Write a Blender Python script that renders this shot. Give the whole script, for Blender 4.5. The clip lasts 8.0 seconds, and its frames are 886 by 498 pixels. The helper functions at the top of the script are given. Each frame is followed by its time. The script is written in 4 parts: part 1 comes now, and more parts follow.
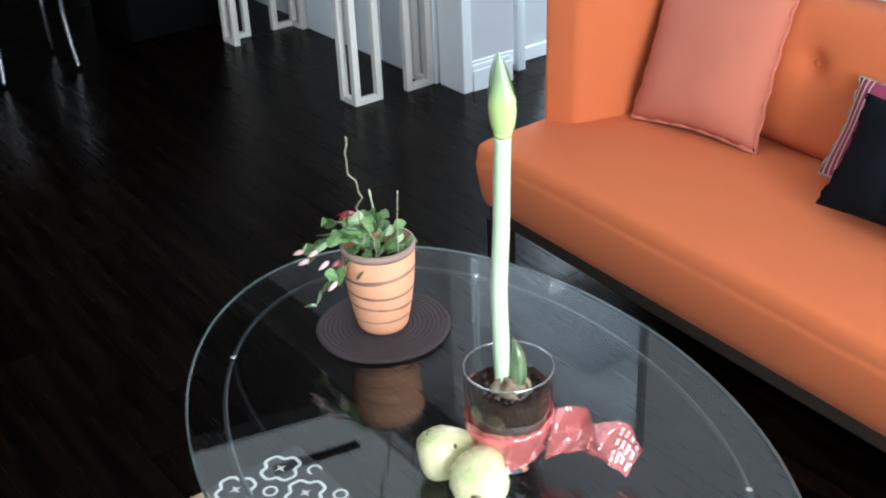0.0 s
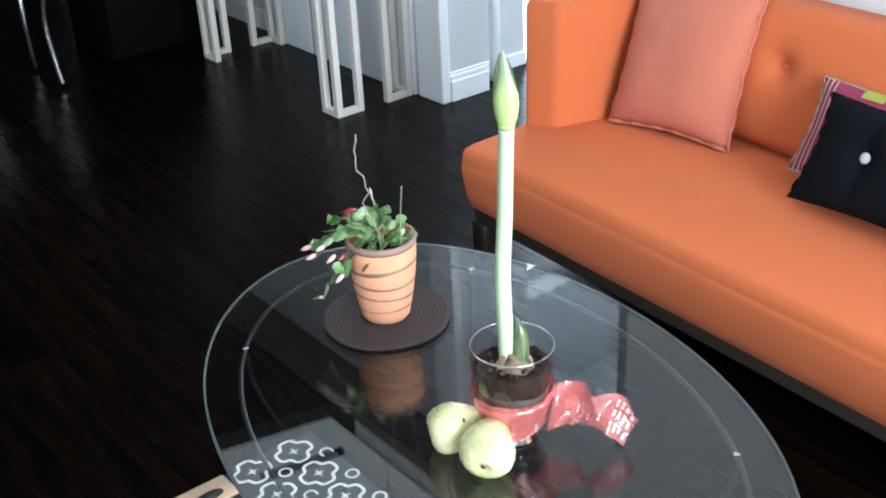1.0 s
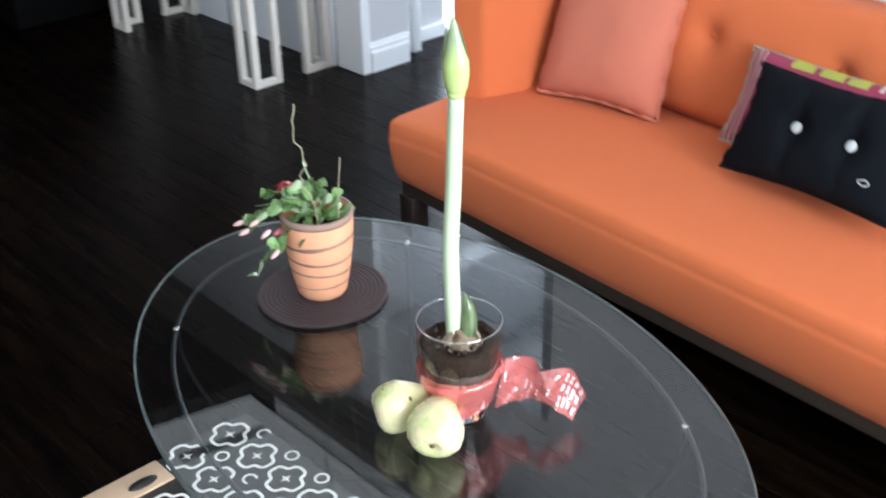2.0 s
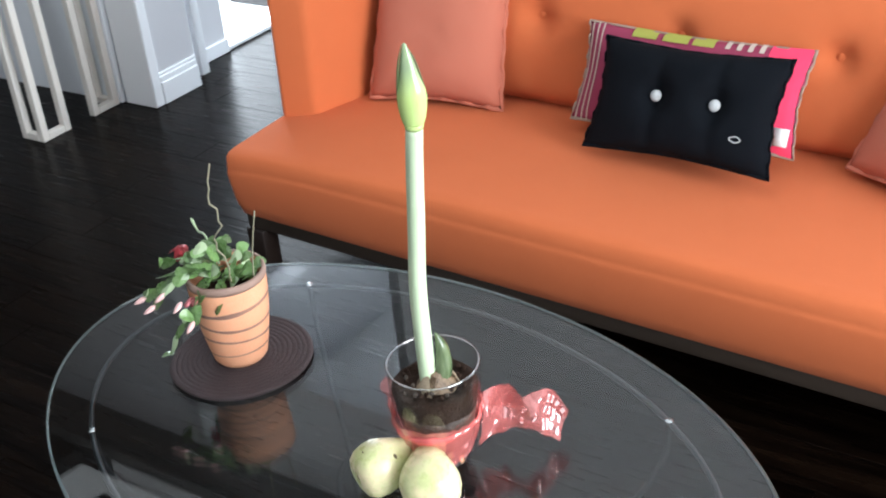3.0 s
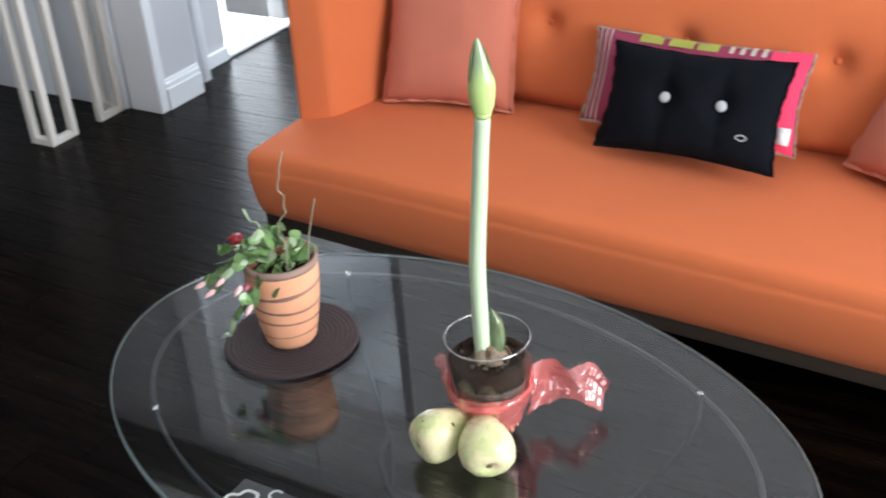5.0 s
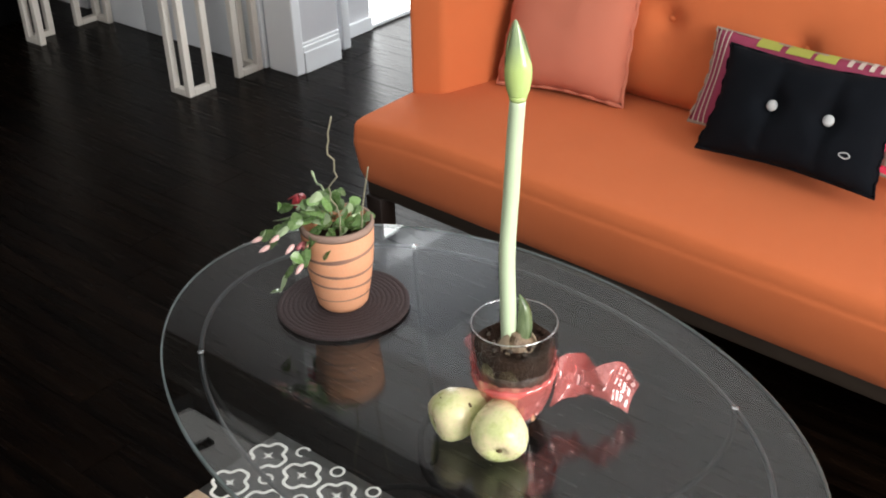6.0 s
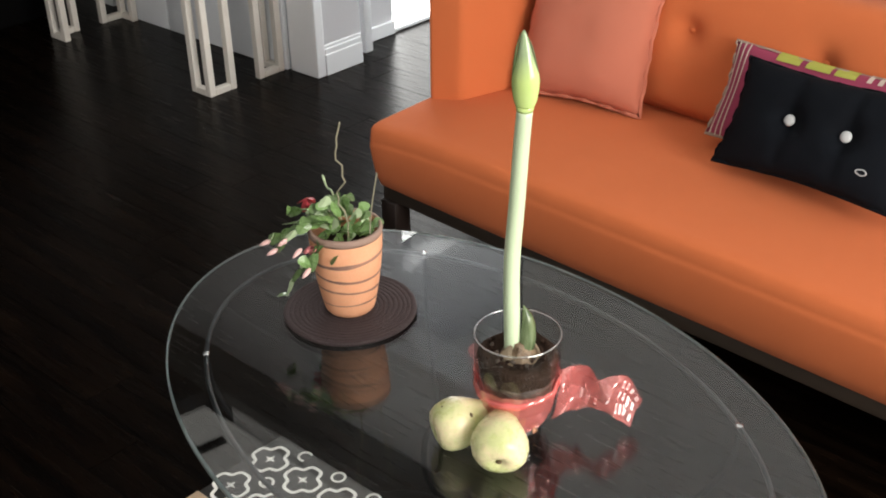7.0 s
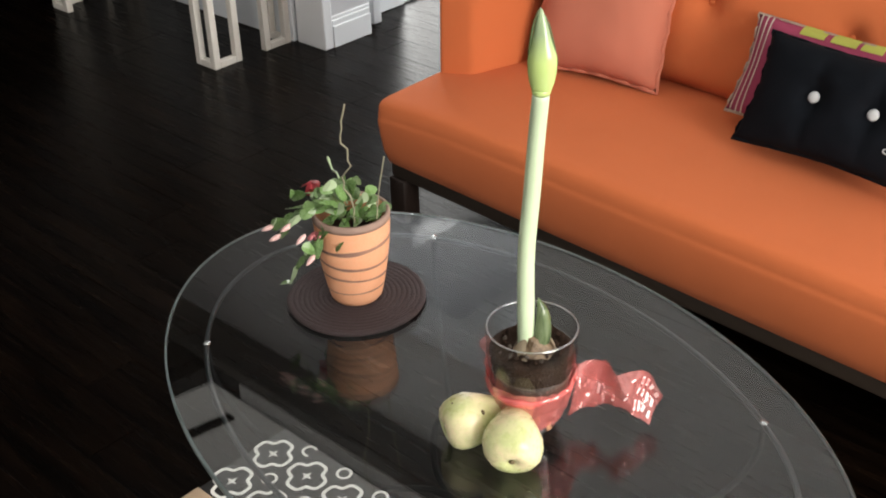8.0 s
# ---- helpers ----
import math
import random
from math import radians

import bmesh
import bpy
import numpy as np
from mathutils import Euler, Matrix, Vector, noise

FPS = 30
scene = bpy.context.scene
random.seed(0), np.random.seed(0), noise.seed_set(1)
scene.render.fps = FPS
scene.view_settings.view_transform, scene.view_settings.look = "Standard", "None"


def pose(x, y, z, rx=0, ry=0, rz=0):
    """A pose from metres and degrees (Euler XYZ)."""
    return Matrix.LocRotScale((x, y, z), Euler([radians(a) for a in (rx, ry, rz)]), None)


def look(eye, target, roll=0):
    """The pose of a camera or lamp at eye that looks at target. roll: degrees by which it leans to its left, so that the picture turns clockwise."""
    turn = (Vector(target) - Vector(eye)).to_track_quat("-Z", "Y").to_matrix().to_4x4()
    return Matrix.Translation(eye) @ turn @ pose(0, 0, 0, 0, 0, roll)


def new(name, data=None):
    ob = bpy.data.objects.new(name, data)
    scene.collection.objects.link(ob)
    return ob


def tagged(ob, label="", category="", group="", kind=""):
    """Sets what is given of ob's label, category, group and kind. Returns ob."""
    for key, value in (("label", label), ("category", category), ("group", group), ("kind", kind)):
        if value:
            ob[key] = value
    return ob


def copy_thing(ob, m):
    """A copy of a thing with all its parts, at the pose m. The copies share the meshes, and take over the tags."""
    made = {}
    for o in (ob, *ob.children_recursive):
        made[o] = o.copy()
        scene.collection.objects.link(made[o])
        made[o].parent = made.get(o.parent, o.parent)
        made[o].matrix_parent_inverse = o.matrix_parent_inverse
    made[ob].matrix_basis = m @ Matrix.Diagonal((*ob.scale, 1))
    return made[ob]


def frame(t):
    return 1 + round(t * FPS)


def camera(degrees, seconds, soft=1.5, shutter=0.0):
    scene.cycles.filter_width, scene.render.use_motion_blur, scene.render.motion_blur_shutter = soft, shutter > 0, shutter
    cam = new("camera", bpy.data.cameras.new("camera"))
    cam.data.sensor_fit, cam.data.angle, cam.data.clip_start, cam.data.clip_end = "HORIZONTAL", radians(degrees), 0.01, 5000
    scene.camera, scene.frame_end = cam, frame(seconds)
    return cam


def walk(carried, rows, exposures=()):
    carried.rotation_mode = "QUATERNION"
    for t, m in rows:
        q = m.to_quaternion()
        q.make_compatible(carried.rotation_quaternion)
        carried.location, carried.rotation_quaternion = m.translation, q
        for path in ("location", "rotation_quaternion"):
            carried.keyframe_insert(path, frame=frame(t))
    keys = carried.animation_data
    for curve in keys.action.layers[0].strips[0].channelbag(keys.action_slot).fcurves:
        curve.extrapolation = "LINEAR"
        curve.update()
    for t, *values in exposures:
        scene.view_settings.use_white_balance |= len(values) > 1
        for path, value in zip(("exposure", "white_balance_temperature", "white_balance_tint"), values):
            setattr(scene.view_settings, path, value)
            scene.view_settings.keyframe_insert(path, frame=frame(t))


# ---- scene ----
cam = camera(41.5, 8.0, soft=1.9, shutter=0.4)
PATH = [  # seconds, eye, target, roll
    (0.0, (0.041, -0.102, 1.532), (-0.005, 1.656, 0.579), -2.70),
    (0.5, (-0.055, -0.187, 1.547), (-0.033, 1.587, 0.626), -2.80),
    (1.0, (-0.014, -0.226, 1.553), (-0.003, 1.545, 0.624), -3.00),
    (1.5, (0.002, -0.248, 1.556), (-0.005, 1.520, 0.623), -3.10),
    (2.0, (-0.063, -0.176, 1.530), (0.100, 1.563, 0.556), -1.30),
    (2.2, (-0.122, -0.128, 1.521), (0.144, 1.574, 0.505), -3.70),
    (3.3, (-0.355, 0.028, 1.541), (0.279, 1.638, 0.537), -4.80),
    (3.5, (-0.405, 0.023, 1.541), (0.265, 1.603, 0.515), -4.70),
    (4.0, (-0.461, 0.013, 1.548), (0.233, 1.576, 0.512), -3.10),
    (4.5, (-0.473, -0.014, 1.557), (0.219, 1.560, 0.536), -3.50),
    (5.0, (-0.452, -0.055, 1.568), (0.169, 1.568, 0.578), -4.40),
    (5.2, (-0.406, -0.083, 1.552), (0.105, 1.580, 0.565), -4.70),
    (6.3, (-0.272, -0.117, 1.551), (0.067, 1.584, 0.555), -1.80),
    (6.5, (-0.265, -0.117, 1.553), (0.063, 1.589, 0.564), -1.50),
    (7.0, (-0.262, -0.114, 1.554), (0.056, 1.594, 0.564), -1.40),
    (7.5, (-0.257, -0.086, 1.549), (0.059, 1.615, 0.546), -1.40),
    (8.0, (-0.247, -0.029, 1.536), (0.049, 1.656, 0.500), -1.60),
]
EXPOSURE = [(0.0, 0.22, 5550, 3), (0.4, 0.33, 5550, 3), (1.5, 0.33, 5550, 3), (2.0, 0.30, 5750, 7), (3.5, 0.21, 5900, 7), (5.0, 0.08, 6000, 9), (6.5, -0.10, 6850, 10), (8.0, -0.10, 6900, 10)]
walk(cam, [(t, look(eye, target, roll)) for t, eye, target, roll in PATH], EXPOSURE)

# ---- world, light ----
ROOM = pose(0, 0, 0, 0, 0, -53)  # the building's axes: x along the sofa, y towards its back wall

world = bpy.data.worlds.new("world")
scene.world = world
world.use_nodes = True
wn = world.node_tree
sky = wn.nodes.new("ShaderNodeTexSky")
sky.sky_type, sky.sun_disc = "NISHITA", False
sky.sun_elevation, sky.sun_rotation = radians(40), radians(120)
wn.links.new(sky.outputs[0], wn.nodes["Background"].inputs[0])
wn.nodes["Background"].inputs[1].default_value = 0.1


def area_lamp(name, at, size, facing, watts, colour=(1, 1, 1)):
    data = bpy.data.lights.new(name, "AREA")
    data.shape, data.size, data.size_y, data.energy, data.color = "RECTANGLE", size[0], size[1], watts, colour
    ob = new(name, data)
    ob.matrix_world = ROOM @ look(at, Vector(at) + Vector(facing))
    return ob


area_lamp("daylight_sunroom_roof", (-1.6, 3.7, 2.57), (2.2, 1.7), (0, 0, -1), 40, (0.93, 0.97, 1.0))
area_lamp("daylight_garden_door", (-3.36, 3.735, 1.005), (1.6, 2.0), (1, 0, 0), 84, (0.95, 0.98, 1.0))
area_lamp("daylight_sunroom_window", (-2.2, 4.74, 1.3), (2.0, 2.3), (0, -1, 0), 34, (0.93, 0.97, 1.0))
# Overhead lamp added in place of a brightly lit ceiling; no skylight is known.
area_lamp("daylight_skylight", (-2.545, 1.10, 2.68), (3.62, 2.17), (0, 0, -1), 17.5, (1.0, 0.99, 0.97))
area_lamp("daylight_window_right", (2.14, 0.4, 1.5), (2.0, 1.5), (-1, 0, 0), 180, (1.0, 0.98, 0.95))
# Front fill added to brighten the cabinet and legs; the wall has no window.
area_lamp("daylight_window_front", (-4.0, -2.14, 1.6), (2.4, 1.5), (0, 1, 0), 13, (1.0, 0.98, 0.95))


# ---- materials ----
def mat(name, base, rough=0.5, metal=0.0, vary=0.12, scale=30.0, bump=0.0, bump_scale=200.0, second=None, spec=0.5, sheen=0.0, coat=0.0, stretch=(1, 1, 1), rand=0.0, patchy=False):
    """A surface with colour variation at two scales and fine relief."""
    m = bpy.data.materials.new(name)
    m.use_nodes = True
    nt = m.node_tree
    b = nt.nodes["Principled BSDF"]
    b.inputs["Roughness"].default_value, b.inputs["Metallic"].default_value = rough, metal
    b.inputs["Specular IOR Level"].default_value = spec
    b.inputs["Sheen Weight"].default_value, b.inputs["Coat Weight"].default_value = sheen, coat
    co = nt.nodes.new("ShaderNodeTexCoord")
    mp = nt.nodes.new("ShaderNodeMapping")
    mp.inputs["Scale"].default_value = stretch
    nt.links.new(co.outputs["Object"], mp.inputs["Vector"])

    def cloud(s, detail=4.0):
        n = nt.nodes.new("ShaderNodeTexNoise")
        n.inputs["Scale"].default_value, n.inputs["Detail"].default_value = s, detail
        nt.links.new(mp.outputs[0], n.inputs["Vector"])
        return n.outputs["Fac"]

    def mix(fac, a, c):
        x = nt.nodes.new("ShaderNodeMix")
        x.data_type = "RGBA"
        nt.links.new(fac, x.inputs[0])
        for value, slot in ((a, 6), (c, 7)):
            if isinstance(value, tuple):
                x.inputs[slot].default_value = (*value[:3], 1)
            else:
                nt.links.new(value, x.inputs[slot])
        return x.outputs[2]

    lo = tuple(v * (1 - vary) for v in base)
    hi = second or tuple(min(1, v * (1 + vary)) for v in base)
    wide = cloud(scale * 0.12)
    if patchy:
        ramp = nt.nodes.new("ShaderNodeMapRange")
        ramp.inputs["From Min"].default_value, ramp.inputs["From Max"].default_value = 0.40, 0.62
        nt.links.new(wide, ramp.inputs["Value"])
        wide = ramp.outputs[0]
    big = mix(wide, lo, hi)
    col = mix(cloud(scale), big, base)
    if rand:
        oi = nt.nodes.new("ShaderNodeObjectInfo")
        ge = nt.nodes.new("ShaderNodeNewGeometry")
        add = nt.nodes.new("ShaderNodeMath")
        add.operation = "ADD"
        nt.links.new(oi.outputs["Random"], add.inputs[0])
        nt.links.new(ge.outputs["Random Per Island"], add.inputs[1])
        fr = nt.nodes.new("ShaderNodeMath")
        fr.operation = "FRACT"
        nt.links.new(add.outputs[0], fr.inputs[0])
        mr = nt.nodes.new("ShaderNodeMapRange")
        mr.inputs["To Min"].default_value, mr.inputs["To Max"].default_value = 1 - rand, 1 + rand
        nt.links.new(fr.outputs[0], mr.inputs["Value"])
        hs = nt.nodes.new("ShaderNodeHueSaturation")
        nt.links.new(col, hs.inputs["Color"])
        nt.links.new(mr.outputs[0], hs.inputs["Value"])
        col = hs.outputs[0]
    nt.links.new(col, b.inputs["Base Color"])
    rr = nt.nodes.new("ShaderNodeMapRange")
    rr.inputs["To Min"].default_value, rr.inputs["To Max"].default_value = max(0, rough - 0.08), min(1, rough + 0.08)
    nt.links.new(cloud(scale * 0.4), rr.inputs["Value"])
    nt.links.new(rr.outputs[0], b.inputs["Roughness"])
    if bump:
        bu = nt.nodes.new("ShaderNodeBump")
        bu.inputs["Strength"].default_value, bu.inputs["Distance"].default_value = bump, 0.004
        nt.links.new(cloud(bump_scale, 2.0), bu.inputs["Height"])
        nt.links.new(bu.outputs[0], b.inputs["Normal"])
    return m


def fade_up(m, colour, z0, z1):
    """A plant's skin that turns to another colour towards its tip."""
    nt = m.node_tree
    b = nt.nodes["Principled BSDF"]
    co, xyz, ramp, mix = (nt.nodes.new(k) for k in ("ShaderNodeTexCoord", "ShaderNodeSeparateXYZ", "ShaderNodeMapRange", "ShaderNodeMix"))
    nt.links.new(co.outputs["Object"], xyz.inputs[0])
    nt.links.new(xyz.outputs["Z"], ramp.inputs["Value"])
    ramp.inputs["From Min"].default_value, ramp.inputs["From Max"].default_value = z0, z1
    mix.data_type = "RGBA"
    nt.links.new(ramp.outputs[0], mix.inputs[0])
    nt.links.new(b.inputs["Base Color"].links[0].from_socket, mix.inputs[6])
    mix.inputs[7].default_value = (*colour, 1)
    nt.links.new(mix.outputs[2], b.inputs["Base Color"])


def glass(name, colour, rough=0.0, ior=1.45, weight=1.0):
    m = bpy.data.materials.new(name)
    m.use_nodes = True
    b = m.node_tree.nodes["Principled BSDF"]
    b.inputs["Base Color"].default_value = (*colour, 1)
    b.inputs["Roughness"].default_value, b.inputs["IOR"].default_value = rough, ior
    b.inputs["Transmission Weight"].default_value = weight
    return m


def sheet(name, through_colour, rough, body=None, share=0.0, shine=0.05, crumple=0.0):
    """A thin clear sheet: light passes straight through, and its gloss grows at a slant."""
    m = bpy.data.materials.new(name)
    m.use_nodes = True
    nt = m.node_tree
    nt.nodes.remove(nt.nodes["Principled BSDF"])
    clear, gloss, fr, mix = (nt.nodes.new(k) for k in ("ShaderNodeBsdfTransparent", "ShaderNodeBsdfGlossy", "ShaderNodeLayerWeight", "ShaderNodeMixShader"))
    power, scale = nt.nodes.new("ShaderNodeMath"), nt.nodes.new("ShaderNodeMapRange")
    clear.inputs[0].default_value = (*through_colour, 1)
    gloss.inputs["Roughness"].default_value, fr.inputs["Blend"].default_value = rough, 0.5
    power.operation, power.inputs[1].default_value = "POWER", 3.0
    scale.inputs["To Min"].default_value, scale.inputs["To Max"].default_value = shine, 0.75
    nt.links.new(fr.outputs["Facing"], power.inputs[0])
    nt.links.new(power.outputs[0], scale.inputs["Value"])
    if crumple:
        co, cloud, relief = (nt.nodes.new(k) for k in ("ShaderNodeTexCoord", "ShaderNodeTexNoise", "ShaderNodeBump"))
        cloud.inputs["Scale"].default_value, cloud.inputs["Detail"].default_value = 34.0, 1.5
        relief.inputs["Strength"].default_value, relief.inputs["Distance"].default_value = crumple, 0.012
        nt.links.new(co.outputs["Object"], cloud.inputs["Vector"])
        nt.links.new(cloud.outputs["Fac"], relief.inputs["Height"])
        nt.links.new(relief.outputs[0], gloss.inputs["Normal"])
        nt.links.new(relief.outputs[0], fr.inputs["Normal"])
    base = clear.outputs[0]
    if body:
        dif, both = nt.nodes.new("ShaderNodeBsdfDiffuse"), nt.nodes.new("ShaderNodeMixShader")
        dif.inputs[0].default_value, both.inputs[0].default_value = (*body, 1), share
        nt.links.new(base, both.inputs[1])
        nt.links.new(dif.outputs[0], both.inputs[2])
        base = both.outputs[0]
    nt.links.new(scale.outputs[0], mix.inputs[0])
    nt.links.new(base, mix.inputs[1])
    nt.links.new(gloss.outputs[0], mix.inputs[2])
    nt.links.new(mix.outputs[0], nt.nodes["Material Output"].inputs[0])
    return m


ORANGE = mat("orange_upholstery", (0.58, 0.150, 0.052), 0.85, vary=0.08, scale=60, bump=0.25, bump_scale=900, sheen=0.04, spec=0.2)
SALMON = mat("salmon_cotton", (0.51, 0.168, 0.108), 0.9, vary=0.08, scale=50, bump=0.35, bump_scale=700, sheen=0.04, spec=0.2)
BLACK_CLOTH = mat("black_cotton", (0.0035, 0.0048, 0.0075), 0.9, vary=0.25, scale=60, bump=0.3, bump_scale=700, spec=0.12)
PINK = mat("hot_pink_cotton", (0.85, 0.06, 0.14), 0.85, vary=0.1, bump=0.25, bump_scale=700, spec=0.2)
MAROON = mat("maroon_cotton", (0.30, 0.05, 0.10), 0.85, vary=0.2, bump=0.25, bump_scale=700, spec=0.2)
OFFWHITE_CLOTH = mat("cream_cotton", (0.56, 0.47, 0.41), 0.9, vary=0.15)
PIPING = mat("khaki_piping", (0.33, 0.24, 0.19), 0.9, vary=0.35, scale=120)
LIME = mat("lime_cotton", (0.36, 0.37, 0.07), 0.9, vary=0.2)
BUTTON = mat("grey_pearl_button", (0.48, 0.50, 0.51), 0.35, vary=0.05)
WHITE_TAG = mat("white_tag", (0.85, 0.85, 0.85), 0.7, vary=0.03)
RAIL_WOOD = mat("brown_rail_wood", (0.035, 0.025, 0.018), 0.5, vary=0.3, scale=20, stretch=(1, 8, 8))
DARK_WOOD = mat("espresso_wood", (0.016, 0.010, 0.008), 0.35, vary=0.3, scale=20, stretch=(1, 8, 8))
FLOOR_WOOD = mat("dark_floor_boards", (0.0018, 0.0010, 0.0007), 0.26, spec=0.06, vary=0.6, scale=26, bump=0.20, bump_scale=9, stretch=(0.7, 8, 8), rand=0.4, second=(0.0070, 0.0038, 0.0021), patchy=True)
GROOVE = mat("floor_joint", (0.003, 0.002, 0.0015), 0.5)
GREY_WALL = mat("grey_wall_paint", (0.56, 0.56, 0.58), 0.7, vary=0.03, scale=8, bump=0.05, bump_scale=120)
WHITE_PAINT = mat("white_gloss_paint", (0.80, 0.82, 0.84), 0.35, vary=0.03, scale=8)
CEILING_WHITE = mat("ceiling_paint", (0.78, 0.78, 0.78), 0.8, vary=0.03, scale=6)
PALE_WALL = mat("pale_wall_paint", (0.80, 0.82, 0.83), 0.7, vary=0.03, scale=8, bump=0.05, bump_scale=120)
GREY_TRIM = mat("grey_trim_paint", (0.30, 0.31, 0.32), 0.5, vary=0.05, scale=8)
TAUPE = mat("taupe_paint_and_shade", (0.12, 0.115, 0.11), 0.8, vary=0.05, scale=6)
CHARCOAL = mat("charcoal_slats_and_shade", (0.012, 0.012, 0.013), 0.7, vary=0.1, scale=6)
PANEL = mat("white_cabinet_lacquer", (0.78, 0.82, 0.86), 0.22, vary=0.03, scale=6)
LEG_PAINT = mat("whitewashed_wood", (0.66, 0.63, 0.58), 0.5, vary=0.15, scale=30, bump=0.15, bump_scale=120, stretch=(5, 5, 1))
CHROME = mat("chrome", (0.75, 0.75, 0.77), 0.18, 1.0, vary=0.05)
BLACK_LEATHER = mat("black_leather", (0.002, 0.002, 0.0022), 0.7, spec=0.06, vary=0.2, bump=0.2, bump_scale=300)
BLACK_METAL = mat("black_metal", (0.004, 0.004, 0.0045), 0.6, 0.0, vary=0.15, spec=0.06)
GUNMETAL = mat("gunmetal_tube", (0.06, 0.066, 0.07), 0.35, 0.9, vary=0.15)
TERRACOTTA = mat("terracotta", (0.79, 0.355, 0.185), 0.65, vary=0.18, scale=170, second=(0.88, 0.50, 0.33), bump=0.15, bump_scale=300)
POT_BAND = mat("dark_clay_band", (0.26, 0.15, 0.12), 0.75, vary=0.5, scale=90, patchy=True, second=(0.5, 0.26, 0.16))
POT_RIM = mat("grey_clay_rim", (0.30, 0.20, 0.16), 0.75, vary=0.2, scale=60)
ROPE = mat("plum_brown_rope", (0.044, 0.029, 0.031), 0.8, vary=0.3, scale=80, bump=0.8, bump_scale=420)
SOIL = mat("potting_soil", (0.026, 0.013, 0.008), 0.95, vary=0.6, scale=120, bump=1.0, bump_scale=250, second=(0.045, 0.026, 0.016), spec=0.2)
LEAF = mat("cactus_green", (0.10, 0.20, 0.06), 0.28, vary=0.45, scale=320, second=(0.26, 0.38, 0.15), rand=0.5)
LEAF_PALE = mat("cactus_pale_green", (0.44, 0.56, 0.34), 0.45, vary=0.2, scale=60)
FLOWER_PINK = mat("cactus_faded_flower", (0.66, 0.17, 0.20), 0.5, vary=0.3, scale=80, second=(0.78, 0.38, 0.36))
FLOWER_RED = mat("cactus_red_flower", (0.50, 0.035, 0.05), 0.55, vary=0.3, scale=80)
BUD_PINK = mat("cactus_pink_bud", (0.78, 0.50, 0.48), 0.5, vary=0.2, scale=80)
TWIG = mat("dry_twig", (0.34, 0.32, 0.22), 0.8, vary=0.3, scale=90)
STALK = mat("pale_green_stalk", (0.53, 0.67, 0.43), 0.40, vary=0.18, scale=160, stretch=(6, 6, 0.4), second=(0.70, 0.80, 0.60))
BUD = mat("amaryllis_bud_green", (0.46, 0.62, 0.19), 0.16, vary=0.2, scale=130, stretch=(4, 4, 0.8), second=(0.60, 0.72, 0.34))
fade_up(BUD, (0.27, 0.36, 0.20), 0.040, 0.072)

YOUNG_LEAF = mat("young_leaf_green", (0.075, 0.115, 0.05), 0.20, vary=0.5, scale=170, stretch=(6, 6, 0.5), second=(0.22, 0.27, 0.15), patchy=True)
BUD_EDGE = mat("bud_dark_edge", (0.07, 0.10, 0.035), 0.5, vary=0.3)
BULB = mat("papery_bulb_skin", (0.13, 0.082, 0.045), 0.36, vary=0.5, scale=260, stretch=(4, 4, 1), bump=0.6, bump_scale=120, second=(0.30, 0.215, 0.135), patchy=True)
BULB_SKIN = mat("pale_bulb_skin", (0.36, 0.29, 0.20), 0.35, vary=0.35, scale=200, stretch=(5, 5, 1), bump=0.3, bump_scale=120)
PEAT = mat("damp_peat", (0.050, 0.036, 0.027), 0.6, vary=0.5, scale=60, bump=0.8, bump_scale=160, second=(0.090, 0.068, 0.050), patchy=True)
PEAR = mat("yellow_green_pear", (0.58, 0.62, 0.29), 0.28, vary=0.3, scale=210, second=(0.80, 0.62, 0.46), bump=0.06, bump_scale=300, patchy=True)
PEAR_SPOT = mat("brown_pear_bruise", (0.10, 0.07, 0.03), 0.7, vary=0.3, scale=90)
TABLE_GLASS = glass("table_glass", (0.86, 0.90, 0.90))
GLASS_EDGE = glass("ground_glass_edge", (0.10, 0.14, 0.135), 0.45, 1.45, 0.7)
CLEAR_GLASS = sheet("clear_glass", (0.97, 0.98, 0.98), 0.02, None, 0.0, 0.05)
LIP_GLASS = sheet("glass_lip", (0.9, 0.92, 0.92), 0.08, None, 0.0, 0.35)
THICK_GLASS = glass("thick_base_glass", (0.95, 0.97, 0.97))
RIBBON = sheet("red_cellophane", (1.0, 0.56, 0.55), 0.07, (1.0, 0.26, 0.24), 0.32, 0.14, crumple=0.7)
RIBBON_PRINT = mat("white_ribbon_print", (0.9, 0.82, 0.82), 0.3, vary=0.05)
CRATE_WOOD = mat("light_crate_wood", (0.42, 0.30, 0.20), 0.55, vary=0.15, scale=12, stretch=(1, 8, 8))
CRATE_TOP = mat("black_tray_top", (0.012, 0.011, 0.010), 0.5, vary=0.2)
PATTERN = mat("white_stencil_paint", (0.74, 0.73, 0.70), 0.6, vary=0.08)


DAYLIGHT = bpy.data.materials.new("outside_daylight")
DAYLIGHT.use_nodes = True
DAYLIGHT.node_tree.nodes["Principled BSDF"].inputs["Emission Color"].default_value = (0.93, 0.97, 1.0, 1)
DAYLIGHT.node_tree.nodes["Principled BSDF"].inputs["Emission Strength"].default_value = 1.6


# ---- mesh helpers ----
def mesh_of(bm, name, smooth=True):
    me = bpy.data.meshes.new(name)
    bmesh.ops.recalc_face_normals(bm, faces=bm.faces)
    bm.to_mesh(me)
    bm.free()
    for p in me.polygons:
        p.use_smooth = smooth
    return me


